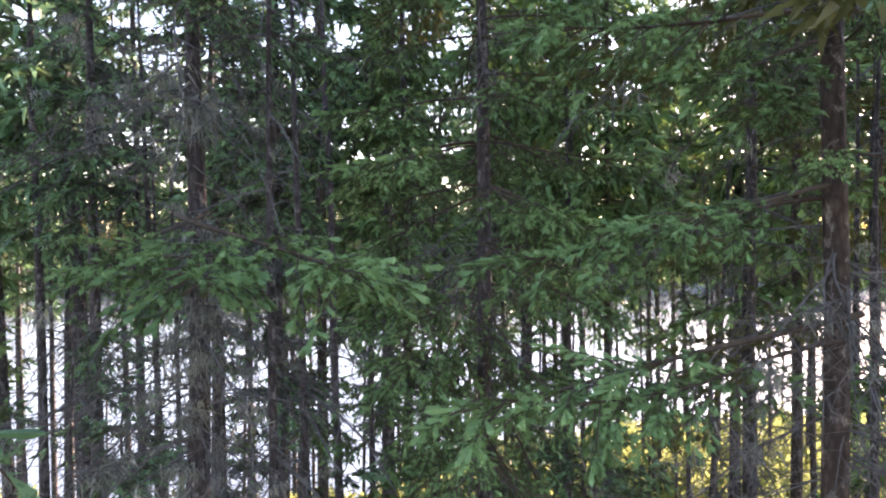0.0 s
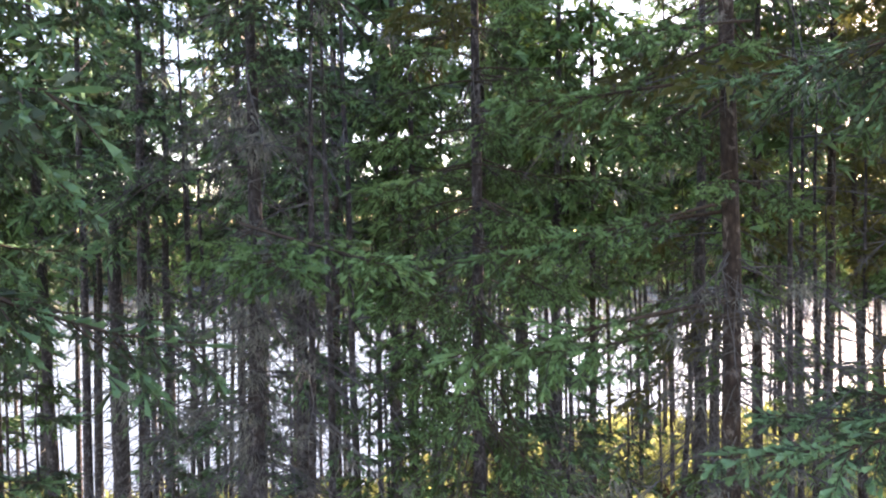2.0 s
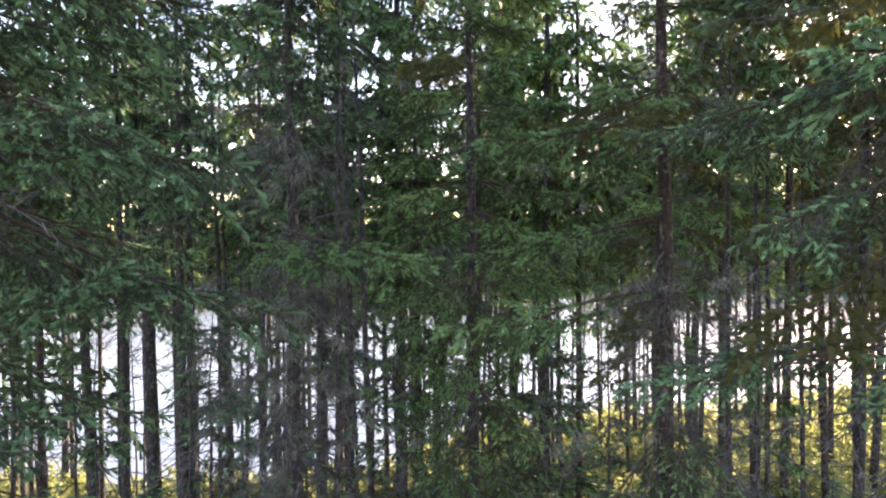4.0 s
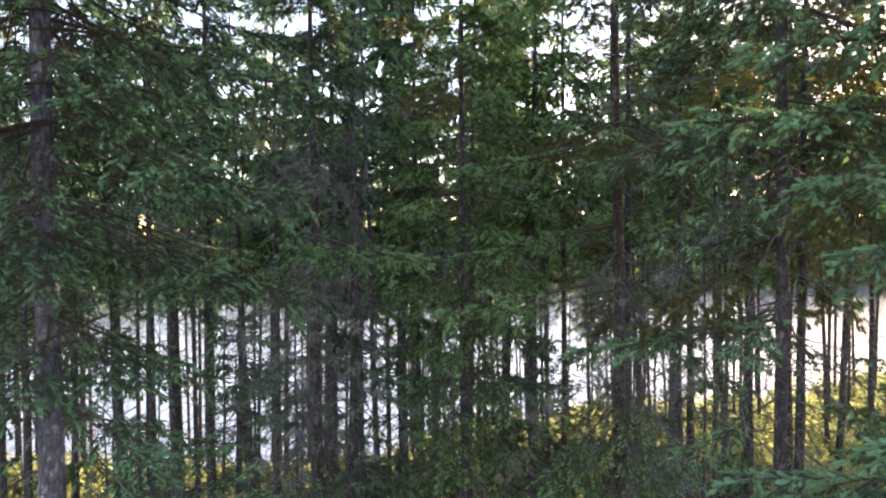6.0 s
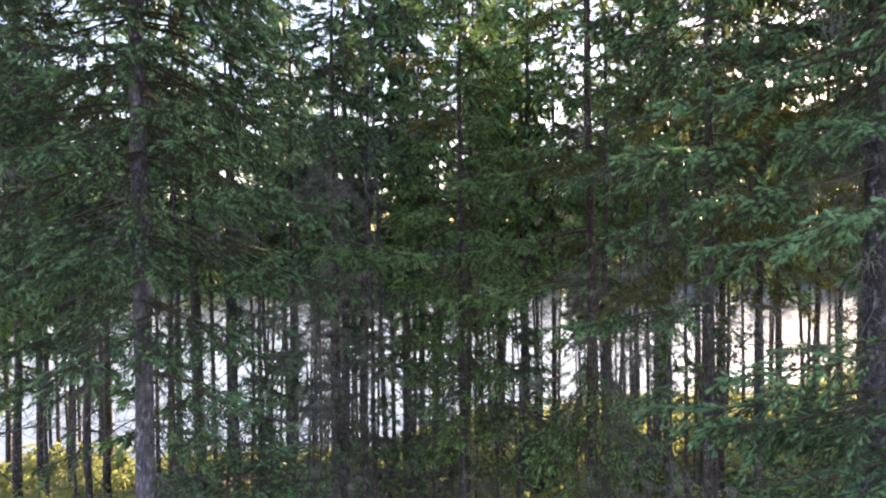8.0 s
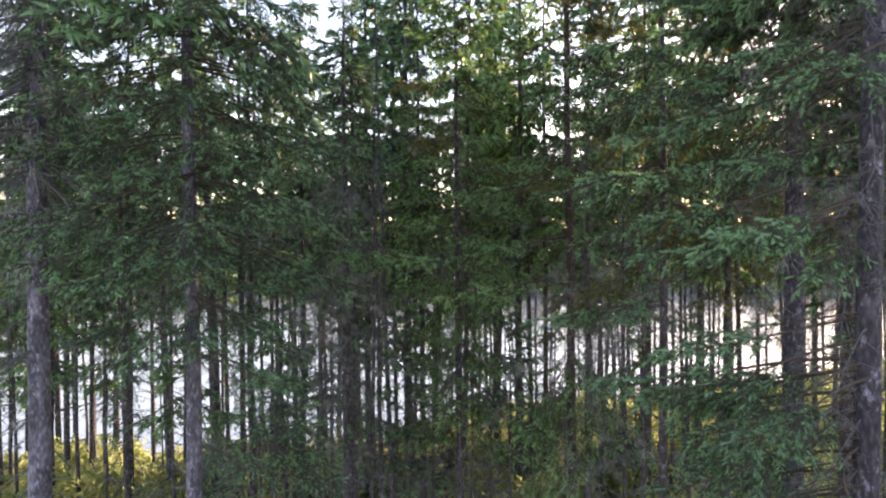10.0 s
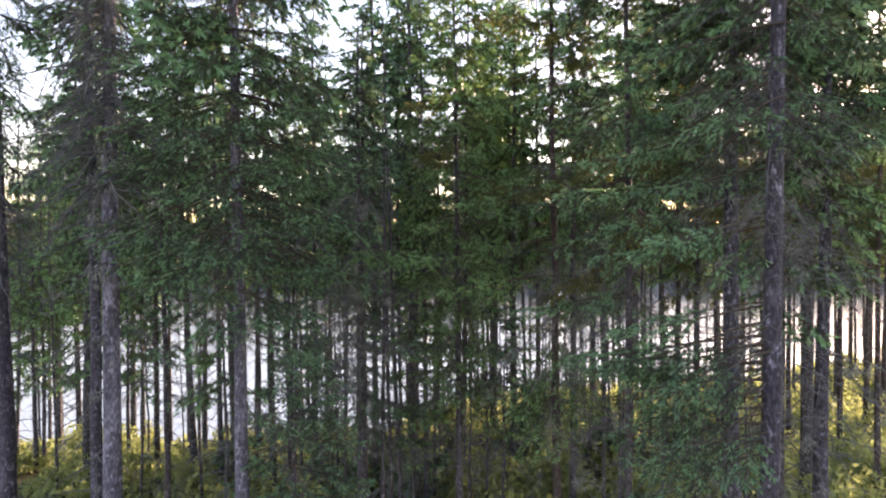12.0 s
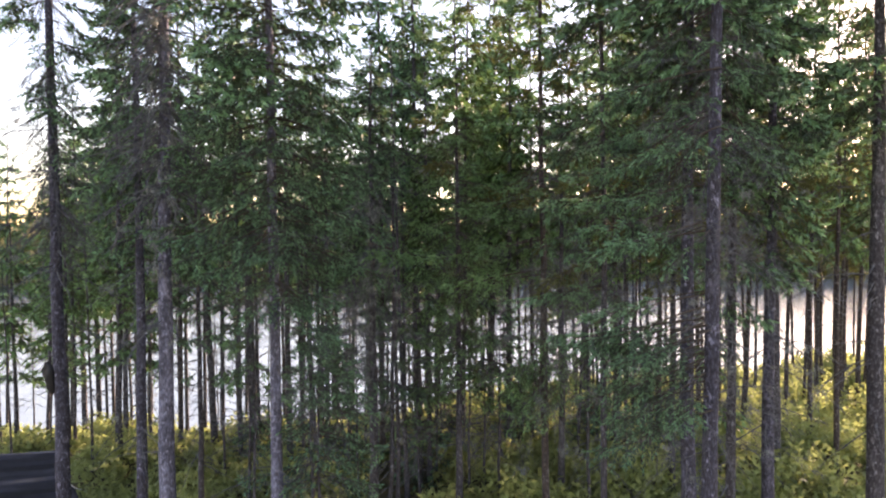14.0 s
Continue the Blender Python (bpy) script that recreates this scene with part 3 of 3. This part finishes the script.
# The trees round them.
def tall_spruce(x, y, r, top, crown, reach, mat, low, n, fill, lean):
    """One of the trees round the nearest: place, trunk radius, tip, lowest green, reach, bark, lowest dead branch and their number, fill, lean."""
    grey = mat in (BARK_GREY, BARK_PALE)
    tall_spruce.count += 1
    # behind and to the right, many boughs get the painted backlit gold
    return spruce(x, y, r, top, crown, 0.88 * reach, 29 + tall_spruce.count, 1 if y < 7.2 or (x < -8 and y < 10) else 0, mat, (lean, 0), (low, n), "tall spruce with a grey lichen-patched trunk" if grey else "slender dark spruce with dead lower branches", 1.15 * fill, lichen=1 if grey else 0, mats=1 if (x > -0.5 and y > 5) or x < -8 else 0, backlit=0.55 if x > 2.3 and y > 4 else 0.0)


tall_spruce.count = 0
grey_twigs = tall_spruce(-4.21, 0.64, 0.120, 16.0, 7.9, 1.30, BARK_PALE, 3.0, 44, 0.16, 0.004)
tall_spruce(-5.71, 2.89, 0.095, 14.0, 7.4, 1.10, BARK_GREY, 2.4, 44, 0.75, 0.0)
drooping = tall_spruce(-7.28, 3.10, 0.120, 16.0, 8.6, 1.50, BARK_GREY, 5.6, 60, 0.14, -0.004)
tall_spruce(-4.98, 3.86, 0.060, 9.0, 5.2, 0.80, BARK_DARK, 1.6, 40, 0.45, 0.0)
tall_spruce(4.30, 0.85, 0.075, 12.5, 6.8, 1.20, BARK_DARK, 2.4, 44, 0.78, 0.0)
tall_spruce(5.03, 1.10, 0.095, 14.5, 7.4, 1.30, BARK_GREY, 3.0, 40, 0.78, 0.0)
tall_spruce(6.76, 1.10, 0.128, 15.5, 8.3, 1.50, BARK_DARK, 3.0, 44, 0.8, -0.008)
tall_spruce(8.09, 6.41, 0.140, 15.5, 7.8, 1.40, BARK_DARK, 3.6, 24, 0.6, 0.0)
tall_spruce(-5.60, 9.41, 0.130, 15.0, 8.6, 1.20, BARK_DARK, 3.0, 36, 0.28, -0.025)
tall_spruce(-5.35, 10.60, 0.080, 14.5, 7.5, 1.00, BARK_DARK, 3.0, 28, 0.3, 0.0)
tall_spruce(-6.72, 9.37, 0.095, 14.0, 8.0, 1.00, BARK_DARK, 3.0, 24, 0.3, -0.03)
tall_spruce(-3.90, 6.80, 0.080, 12.0, 6.6, 1.05, BARK_DARK, 1.6, 56, 0.5, 0.0)
tall_spruce(-1.75, 6.30, 0.085, 11.2, 5.8, 1.10, BARK_DARK, 1.6, 56, 1.0, 0.0)
tall_spruce(-0.72, 7.90, 0.100, 16.0, 9.6, 0.80, BARK_DARK, 3.0, 24, 0.8, 0.0)
tall_spruce(-1.75, 8.48, 0.080, 15.5, 10.2, 1.00, BARK_RED, 3.0, 20, 0.4, 0.0)
tall_spruce(-0.40, 6.60, 0.060, 11.6, 5.4, 0.85, BARK_DARK, 1.2, 40, 1.0, 0.0)
tall_spruce(1.60, 12.1, 0.115, 14.5, 7.2, 1.20, BARK_DARK, 1.0, 24, 0.6, 0.0)
tall_spruce(1.99, 9.79, 0.105, 14.0, 6.9, 1.20, BARK_DARK, 1.0, 24, 0.6, 0.0)
tall_spruce(2.60, 5.20, 0.075, 11.0, 6.2, 1.00, BARK_DARK, 1.4, 44, 0.34, 0.0)
tall_spruce(5.20, 5.50, 0.070, 14.0, 7.0, 1.30, BARK_DARK, 2.0, 36, 1.0, 0.0)
tall_spruce(4.60, 8.00, 0.075, 14.0, 7.0, 1.30, BARK_RED, 2.0, 30, 0.85, 0.0)
tall_spruce(9.35, 6.00, 0.060, 13.5, 7.6, 1.20, BARK_RED, 3.5, 24, 0.45, 0.0)
tall_spruce(10.9, 9.60, 0.065, 14.0, 7.8, 1.20, BARK_RED, 3.5, 20, 0.45, 0.0)
tall_spruce(-3.30, 8.60, 0.070, 13.0, 7.2, 1.10, BARK_DARK, 2.0, 30, 0.60, 0.0)
tall_spruce(6.12, 12.8, 0.110, 14.5, 7.0, 1.30, BARK_DARK, 1.0, 24, 0.7, 0.0)
tall_spruce(-8.65, 7.64, 0.085, 11.5, 4.8, 1.30, BARK_DARK, 2.0, 16, 0.8, 0.012)
tall_spruce(-12.8, 13.2, 0.080, 11.0, 3.6, 1.50, BARK_DARK, 1.0, 14, 0.7, -0.02)
tall_spruce(-11.2, 9.6, 0.060, 9.0, 3.9, 1.40, BARK_DARK, 1.6, 12, 0.7, 0.0)
tall_spruce(-14.2, 11.8, 0.070, 7.4, 3.4, 1.60, BARK_DARK, 1.0, 12, 0.7, 0.0)
tall_spruce(-10.2, 12.6, 0.055, 9.0, 3.6, 1.40, BARK_DARK, 1.0, 12, 0.7, 0.0)
dead_boughs(grey_twigs, -4.20, 0.64, 6.8, 10.6, 230, 1.15, 64, (-38, 5), 1)


def trunk_lichen(tree, radius, low, high, number, seed):
    """Beards of lichen that hang on the bark of one trunk."""
    rng = np.random.default_rng(seed)
    for _ in range(number):
        a, z = rng.uniform(0, 2 * math.pi), rng.uniform(low, high)
        m = pose(radius * math.cos(a), radius * math.sin(a), z - tree.location.z, 0, 0, rng.uniform(0, 360)) @ Matrix.Scale(rng.uniform(0.8, 2.0), 4)
        tagged(piece("lichen", TUFT_MESH[rng.integers(3)], tree, "pale grey hanging lichen", m), kind="stuff")


trunk_lichen(grey_twigs, 0.13, 5.6, 9.6, 70, 71)
trunk_lichen(d1, 0.09, 4.2, 7.0, 40, 72)
dead_boughs(drooping, -7.33, 3.10, 6.6, 11.5, 64, 1.6, 65, (-52, -18), 2)
hanging_boughs(drooping, 0, 7.2, 11.4, 20, 1.25, 76)

# Suppressed spruces under the tall ones: thin stems, many bare twigs and a few weak green boughs.
UNDER = [(1.2, 4.9, 4.9), (0.55, 5.4, 5.0), (-2.9, 4.6, 5.6), (-0.6, 5.4, 5.2), (0.9, 5.9, 5.8), (-2.2, 8.2, 5.0), (1.4, 6.9, 5.0), (3.4, 4.6, 5.2), (-4.6, 5.6, 5.0), (-3.3, 10.4, 4.6), (-0.9, 9.8, 4.6), (0.5, 8.6, 4.8), (2.9, 8.7, 4.6), (4.9, 6.6, 4.6), (-6.6, 6.1, 5.0), (5.6, 4.2, 5.0), (-1.0, 4.5, 4.6), (-3.7, 3.2, 4.4), (-2.4, 6.6, 6.0), (-5.6, 7.0, 5.8), (-3.2, 5.9, 5.2)]
for k, (x, y, top) in enumerate(UNDER):
    spruce(x, y, 0.032, top, 2.6 + 0.5 * (k % 3), 0.80, 180 + k, 1, BARK_DARK, (0.012 * (k % 3 - 1), 0), (0.8, 20), "thin suppressed spruce with bare twigs and sparse boughs", 0.28, skirt=0.6, mats=k % 2, power=0.4)

# Young spruces on the forest floor.
spruce(-2.05, 1.15, 0.035, 4.7, 2.3, 1.25, 79, 2, BARK_DARK, (0, 0), (0.6, 14), "young bushy spruce beside a grey trunk", 1.0, skirt=1.2, power=0.6)
for k, (x, y, top, reach) in enumerate([(2.3, 10.0, 2.6, 0.9), (-1.2, 8.6, 1.9, 0.8), (4.4, 9.5, 2.4, 0.9), (-3.9, 9.0, 2.2, 0.8), (0.2, 10.6, 1.7, 0.8), (-2.6, 7.3, 2.4, 0.9), (-0.6, 6.6, 2.2, 0.9), (-5.4, 8.6, 2.0, 0.8), (3.0, 11.5, 2.2, 0.9), (6.2, 7.6, 2.2, 0.9), (-1.9, 10.2, 1.6, 0.8)]):
    spruce(x, y, 0.03, top, ground_z(x, y) + 0.25, reach, 80 + k, 1, BARK_DARK, (0, 0), (0.3, 0), "young dark green spruce on the forest floor", 0.9)

# The far trees of the wood: eight kinds, copied.
KINDS = []
for k in range(8):
    r = 0.046 + 0.012 * (k % 4)
    sparse = k in (2, 5)
    g = ground_z(0, 0)
    # two of the kinds wear the painted backlit gold
    t = spruce(0.0, 0.0, r, 13.2 + 0.6 * k + g, (6.6, 7.8, 7.8, 8.0, 6.3, 8.0, 7.2, 8.6)[k] + g, 0.95 + 0.10 * (k % 3), 120 + k, 0, (BARK_DARK, BARK_RED)[k % 2], ((0.01, -0.012, 0.0)[k % 3], 0), (4.2 if k in (3, 7) else 2.2, 10 if k in (3, 7) else 16), "thin lakeside spruce with a bare straight trunk", 0.65 if sparse else 0.9 if k in (3, 7) else 1.1, skirt=(1.6, 1.0, 1.2, 0.5)[k % 4], mats=2 if k in (3, 7) else k % 2)
    KINDS.append(t)
THICK = [spruce(0.0, 0.0, 0.07, 15.5 + ground_z(0, 0), 7.1 + 0.5 * k + ground_z(0, 0), 1.4, 140 + k, 0, (BARK_DARK, BARK_RED)[k % 2], (0, 0), (2.2, 20), "thick-crowned spruce in the lakeside wood", 1.0, skirt=1.2, mats=k % 2, power=0.6) for k in range(4)]
# Dead poles: thin standing stems with nothing but bare twigs.
POLES = []
for k in range(4):
    POLES.append(spruce(0.0, 0.0, 0.030 + 0.006 * k, 7.0 + 0.9 * k + ground_z(0, 0), 6.2 + 0.8 * k + ground_z(0, 0), 0.8, 150 + k, 0, BARK_DARK, (0.02 * (k - 1.5), 0), (2.0, 18), "thin dead spruce pole with bare twigs", 0.0, skirt=0))
# The far rows: offset across the view at the walk's end per metre of depth, and depth.
FAR = [(-.60, 26), (.40, 26), (-.52, 28), (.62, 28), (.08, 27), (-.45, 30), (.24, 25), (.72, 29), (-.590, 25), (-.575, 30), (-.562, 26), (-.530, 29), (-.500, 22), (-.462, 25), (-.437, 29), (-.420, 24), (-.362, 20), (-.333, 17), (-.310, 27), (-.258, 24), (-.230, 21), (-.212, 29), (-.175, 25), (-.163, 28), (-.147, 22), (-.090, 26), (-.060, 18), (-.037, 25), (-.026, 29), (-.008, 23), (.026, 27), (.037, 30), (.068, 24), (.115, 27), (.132, 22), (.198, 26), (.208, 30), (.220, 25), (.234, 28), (.254, 22)]
FAR += [(.284, 29), (.307, 26), (.320, 31), (.348, 19), (.372, 27), (.470, 28), (.479, 33), (.488, 29), (.507, 24), (.556, 29), (.584, 35), (.604, 33), (.622, 27), (.648, 36), (.658, 35), (.670, 31), (.700, 27), (.730, 33), (.78, 26), (.82, 34), (-.10, 32), (.17, 33), (-.28, 31), (.42, 34), (.40, 25), (-.40, 32), (.46, 22), (.52, 27), (.60, 24), (.66, 23), (.71, 30), (.55, 33), (.63, 30), (.75, 25)]
rng = np.random.default_rng(9)
DENSE = [(-.52, 18), (-.43, 17.5), (-.20, 19), (.035, 19), (.085, 21), (.15, 18.5), (.29, 20), (.36, 17), (.43, 19), (.50, 21), (.57, 22), (.69, 24)]
for _ in range(26):
    FAR.append((rng.uniform(-0.58, 0.85), rng.uniform(19, 36)))


def stand(kinds, used, x, y, low, high):
    """Sets the next tree of these kinds at x, y: the first of each kind itself, then copies."""
    y = min(y, shore(x) - 0.6)
    m = pose(x, y, ground_z(x, y) - 0.1, rng.uniform(-1.4, 1.4), rng.uniform(-1.4, 1.4), rng.uniform(0, 360)) @ Matrix.Scale(rng.uniform(low, high), 4)
    k = used % len(kinds)
    if used < len(kinds):
        kinds[k].matrix_basis = m
    else:
        copy_thing(kinds[k], m)


for k, (u, depth) in enumerate(FAR):
    if k < len(KINDS):
        stand(KINDS, k, -0.1 + u * depth, depth - 8.4, 0.86, 1.08)
        continue
    # towards the sun side, more of the kinds painted with backlit gold
    pick = (2,) if u < -0.3 else (2, 5) if u < -0.14 and rng.random() < 0.75 else (3, 7, 2, 5) if u > 0.42 else (3, 7, 1, 5) if u > 0.28 else range(8)
    stand([KINDS[rng.choice(pick)]], 99, -0.1 + u * depth, depth - 8.4, 0.86, 1.08)
for k, (u, depth) in enumerate(DENSE):
    if u > 0.35:
        stand([KINDS[(3, 7)[k % 2]]], 99, -0.1 + u * depth, depth - 8.4, 0.95, 1.12)
        continue
    stand(THICK, k, -0.1 + u * depth, depth - 8.4, 0.8 if -0.3 < u < 0.0 else 0.95, 0.9 if -0.3 < u < 0.0 else 1.12)
for k in range(60):
    depth = rng.uniform(12, 27)
    stand(POLES, k, -0.1 + rng.uniform(-0.8, 0.4) * depth, depth - 8.4, 0.8, 1.2)

# Low shrubs whose leaf colour carries the sunlit patches and the dark gaps.


def shrubs():
    rng = np.random.default_rng(21)
    vs = []
    for _ in range(5600):
        y = rng.uniform(3.0, 31)
        half = 0.80 * (y + 8.4) + 2
        x = rng.uniform(-half, half)
        if y > shore(x) - 0.2:
            continue
        z = ground_z(x, y)
        lush = 0.5 + 0.9 * noise.noise(Vector((0.45 * x, 0.45 * y, 27.25)))
        if lush < rng.uniform(0.18, 0.5):
            continue
        r, h = rng.uniform(0.22, 0.60), rng.uniform(0.22, 0.75) * (1.35 if x > 3 else 1.0) * (0.25 + 1.5 * lush)
        n = 56
        t, q = rng.uniform(0, 2 * np.pi, n), rng.uniform(0, 1, n) ** 0.5
        c = np.stack([x + r * q * np.cos(t), y + r * q * np.sin(t), z + h * np.sqrt(np.maximum(0.02, 1 - q * q)) * rng.uniform(0.35, 1.08, n)], 1)
        size = (0.056 + 0.0018 * (y + 8)) * rng.uniform(0.6, 1.3, n)
        a = unit(rng.normal(size=(n, 3)) + (0, 0, 0.2)) * size[:, None]
        w = unit(np.cross(a, rng.normal(size=(n, 3)))) * (size * 0.55)[:, None]
        vs.append(np.stack([c - a + w, c - a - w, c + a], 1).reshape(-1, 3))
    v = np.concatenate(vs)
    return tagged(new("shrubs", mesh_of("shrubs", v, np.arange(len(v)).reshape(-1, 3), [SUN_PATCHED_SHRUB])), "low yellow-green shrubs on the forest floor, sun patches painted in their leaves", "shrubs", kind="stuff")


shrubs()

# ---------------------------------------------------------------- small things


def tarpaulin(x0, x1, y, top):
    """A dark sheet that hangs from a taut ridge line, with folds, and slopes back to the ground."""
    rng = np.random.default_rng(3)
    nu, nv = 48, 26
    pts = []
    for j in range(nv):
        v = j / (nv - 1)
        for i in range(nu):
            u = i / (nu - 1)
            x = x0 + (x1 - x0) * u
            sag = 0.07 * math.sin(math.pi * u)
            fold = 0.055 * math.sin(9 * v * (1 + 0.3 * u) + 2.2 * u + 1.5 * noise.noise(Vector((2 * u, 3 * v, 0)))) * (0.3 + v) + 0.020 * math.sin(46 * v + 5 * u + 2 * noise.noise(Vector((3 * u, 6 * v, 4))))
            pts.append((x + 0.02 * math.sin(7 * v), y + 0.75 * v - fold, top - sag - 1.45 * v + 0.4 * fold))
    q = np.array([(j * nu + i, j * nu + i + 1, (j + 1) * nu + i + 1, (j + 1) * nu + i) for j in range(nv - 1) for i in range(nu - 1)])
    thing = new("tarpaulin")
    thing.location = (0, 0, 0)
    tagged(thing, "dark blue tarpaulin strung between trees in loose folds", "tarpaulin")
    sheet = piece("sheet", mesh_of("sheet", np.array(pts), q, [TARP], smooth=True), thing)
    thick = sheet.modifiers.new("thickness", "SOLIDIFY")
    thick.thickness = 0.004
    for a, e in (((x1 - 0.04, y + 0.36, top - 0.76), (x1 + 0.56, y - 0.20, top - 0.69)), ((x1, y, top), (-7.28, 3.05, top + 0.15)), ((x0, y, top), (x0 - 1.2, y + 0.2, top + 0.3))):
        s = np.linspace(0, 1, 7)[:, None]
        line = np.array(a) * (1 - s) + np.array(e) * s - np.array([0, 0, 0.05]) * np.sin(np.pi * s)
        v, f = tube(line, np.full(7, 0.008), 6)
        piece("guy_rope", mesh_of("guy_rope", v, f, [ROPE], smooth=True), thing, "pale guy rope")
    return thing


tarpaulin(-10.6, -7.55, 3.35, 2.12)


def hanging_bag(x, y, z):
    """A black drawstring bag that hangs on the side of a trunk."""
    thing = new("hanging_bag")
    thing.location = (x, y, z)
    tagged(thing, "black nylon bag hung on a tree trunk", "bag")
    t = np.linspace(0, 1, 9)
    v, f = tube(np.stack([-0.03 + 0.10 * t, 0 * t, 0.30 - 0.62 * t], 1), np.interp(t, (0, 0.08, 0.3, 0.6, 0.9, 1), (0.02, 0.055, 0.115, 0.085, 0.05, 0.01)), 12)
    v[:, 1] *= 0.7
    v += np.random.default_rng(8).normal(size=v.shape) * 0.009
    piece("body", mesh_of("body", v, f, [BAG], smooth=True), thing)
    v, f = tube(np.array([(-0.03, 0, 0.28), (0.03, 0, 0.36), (0.12, 0, 0.44)]), [0.006, 0.006, 0.006], 6)
    piece("strap", mesh_of("strap", v, f, [BAG], smooth=True), thing)
    bm = bmesh.new()
    bmesh.ops.create_cube(bm, size=1, matrix=pose(-0.085, -0.085, 0.20, 0, 32, 0) @ Matrix.Diagonal((0.035, 0.006, 0.16, 1)))
    bmesh.ops.bevel(bm, geom=bm.edges[:], offset=0.002, segments=1, affect="EDGES")
    me = bpy.data.meshes.new("reflective_strip")
    bm.to_mesh(me), bm.free()
    me.materials.append(STRIP)
    piece("reflective_strip", me, thing, "white reflective strip")
    return thing


hanging_bag(-7.46, 3.00, 3.62)


def uprooted_stump(x, y, turn):
    """A tipped root plate with broken roots and a short length of its log."""
    rng = np.random.default_rng(12)
    z = ground_z(x, y)
    thing = new("uprooted_stump")
    thing.matrix_basis = pose(x, y, z + 0.55, 0, 0, turn)
    tagged(thing, "uprooted reddish-brown stump with broken roots on the forest floor", "stump")
    bm = bmesh.new()
    bmesh.ops.create_icosphere(bm, subdivisions=4, radius=0.62)
    for v in bm.verts:
        n = noise.noise(v.co * 3.1) * 0.16 + noise.noise(v.co * 8.0) * 0.06
        v.co = Vector((v.co.x * 0.95, v.co.y * 0.34, v.co.z * 0.92)) * (1 + n)
    me = bpy.data.meshes.new("root_plate")
    bm.to_mesh(me), bm.free()
    me.materials.append(ROOT)
    piece("root_plate", me, thing)
    for k in range(15):
        a = 2 * math.pi * k / 15 + rng.uniform(-0.2, 0.2)
        w = np.array([math.cos(a), rng.uniform(-0.5, 0.2), math.sin(a)])
        s = np.linspace(0, 1, 6)[:, None]
        line = w * (0.45 + s * rng.uniform(0.25, 0.6)) + rng.normal(size=(6, 3)) * 0.03 * s
        v, f = tube(line, 0.032 * (1.05 - s[:, 0]), 6)
        piece("root", mesh_of("root", v, f, [ROOT], smooth=True), thing)
    s = np.linspace(0, 1, 9)
    v, f = tube(np.stack([0.25 * s, 0.1 + 2.6 * s, -0.1 - 0.28 * s], 1), 0.13 - 0.03 * s, 12)
    piece("log", mesh_of("log", v + rng.normal(size=v.shape) * 0.004, f, [BARK_RED], smooth=True), thing, "fallen log with dark bark")
    return thing


uprooted_stump(4.9, 11.4, -50)
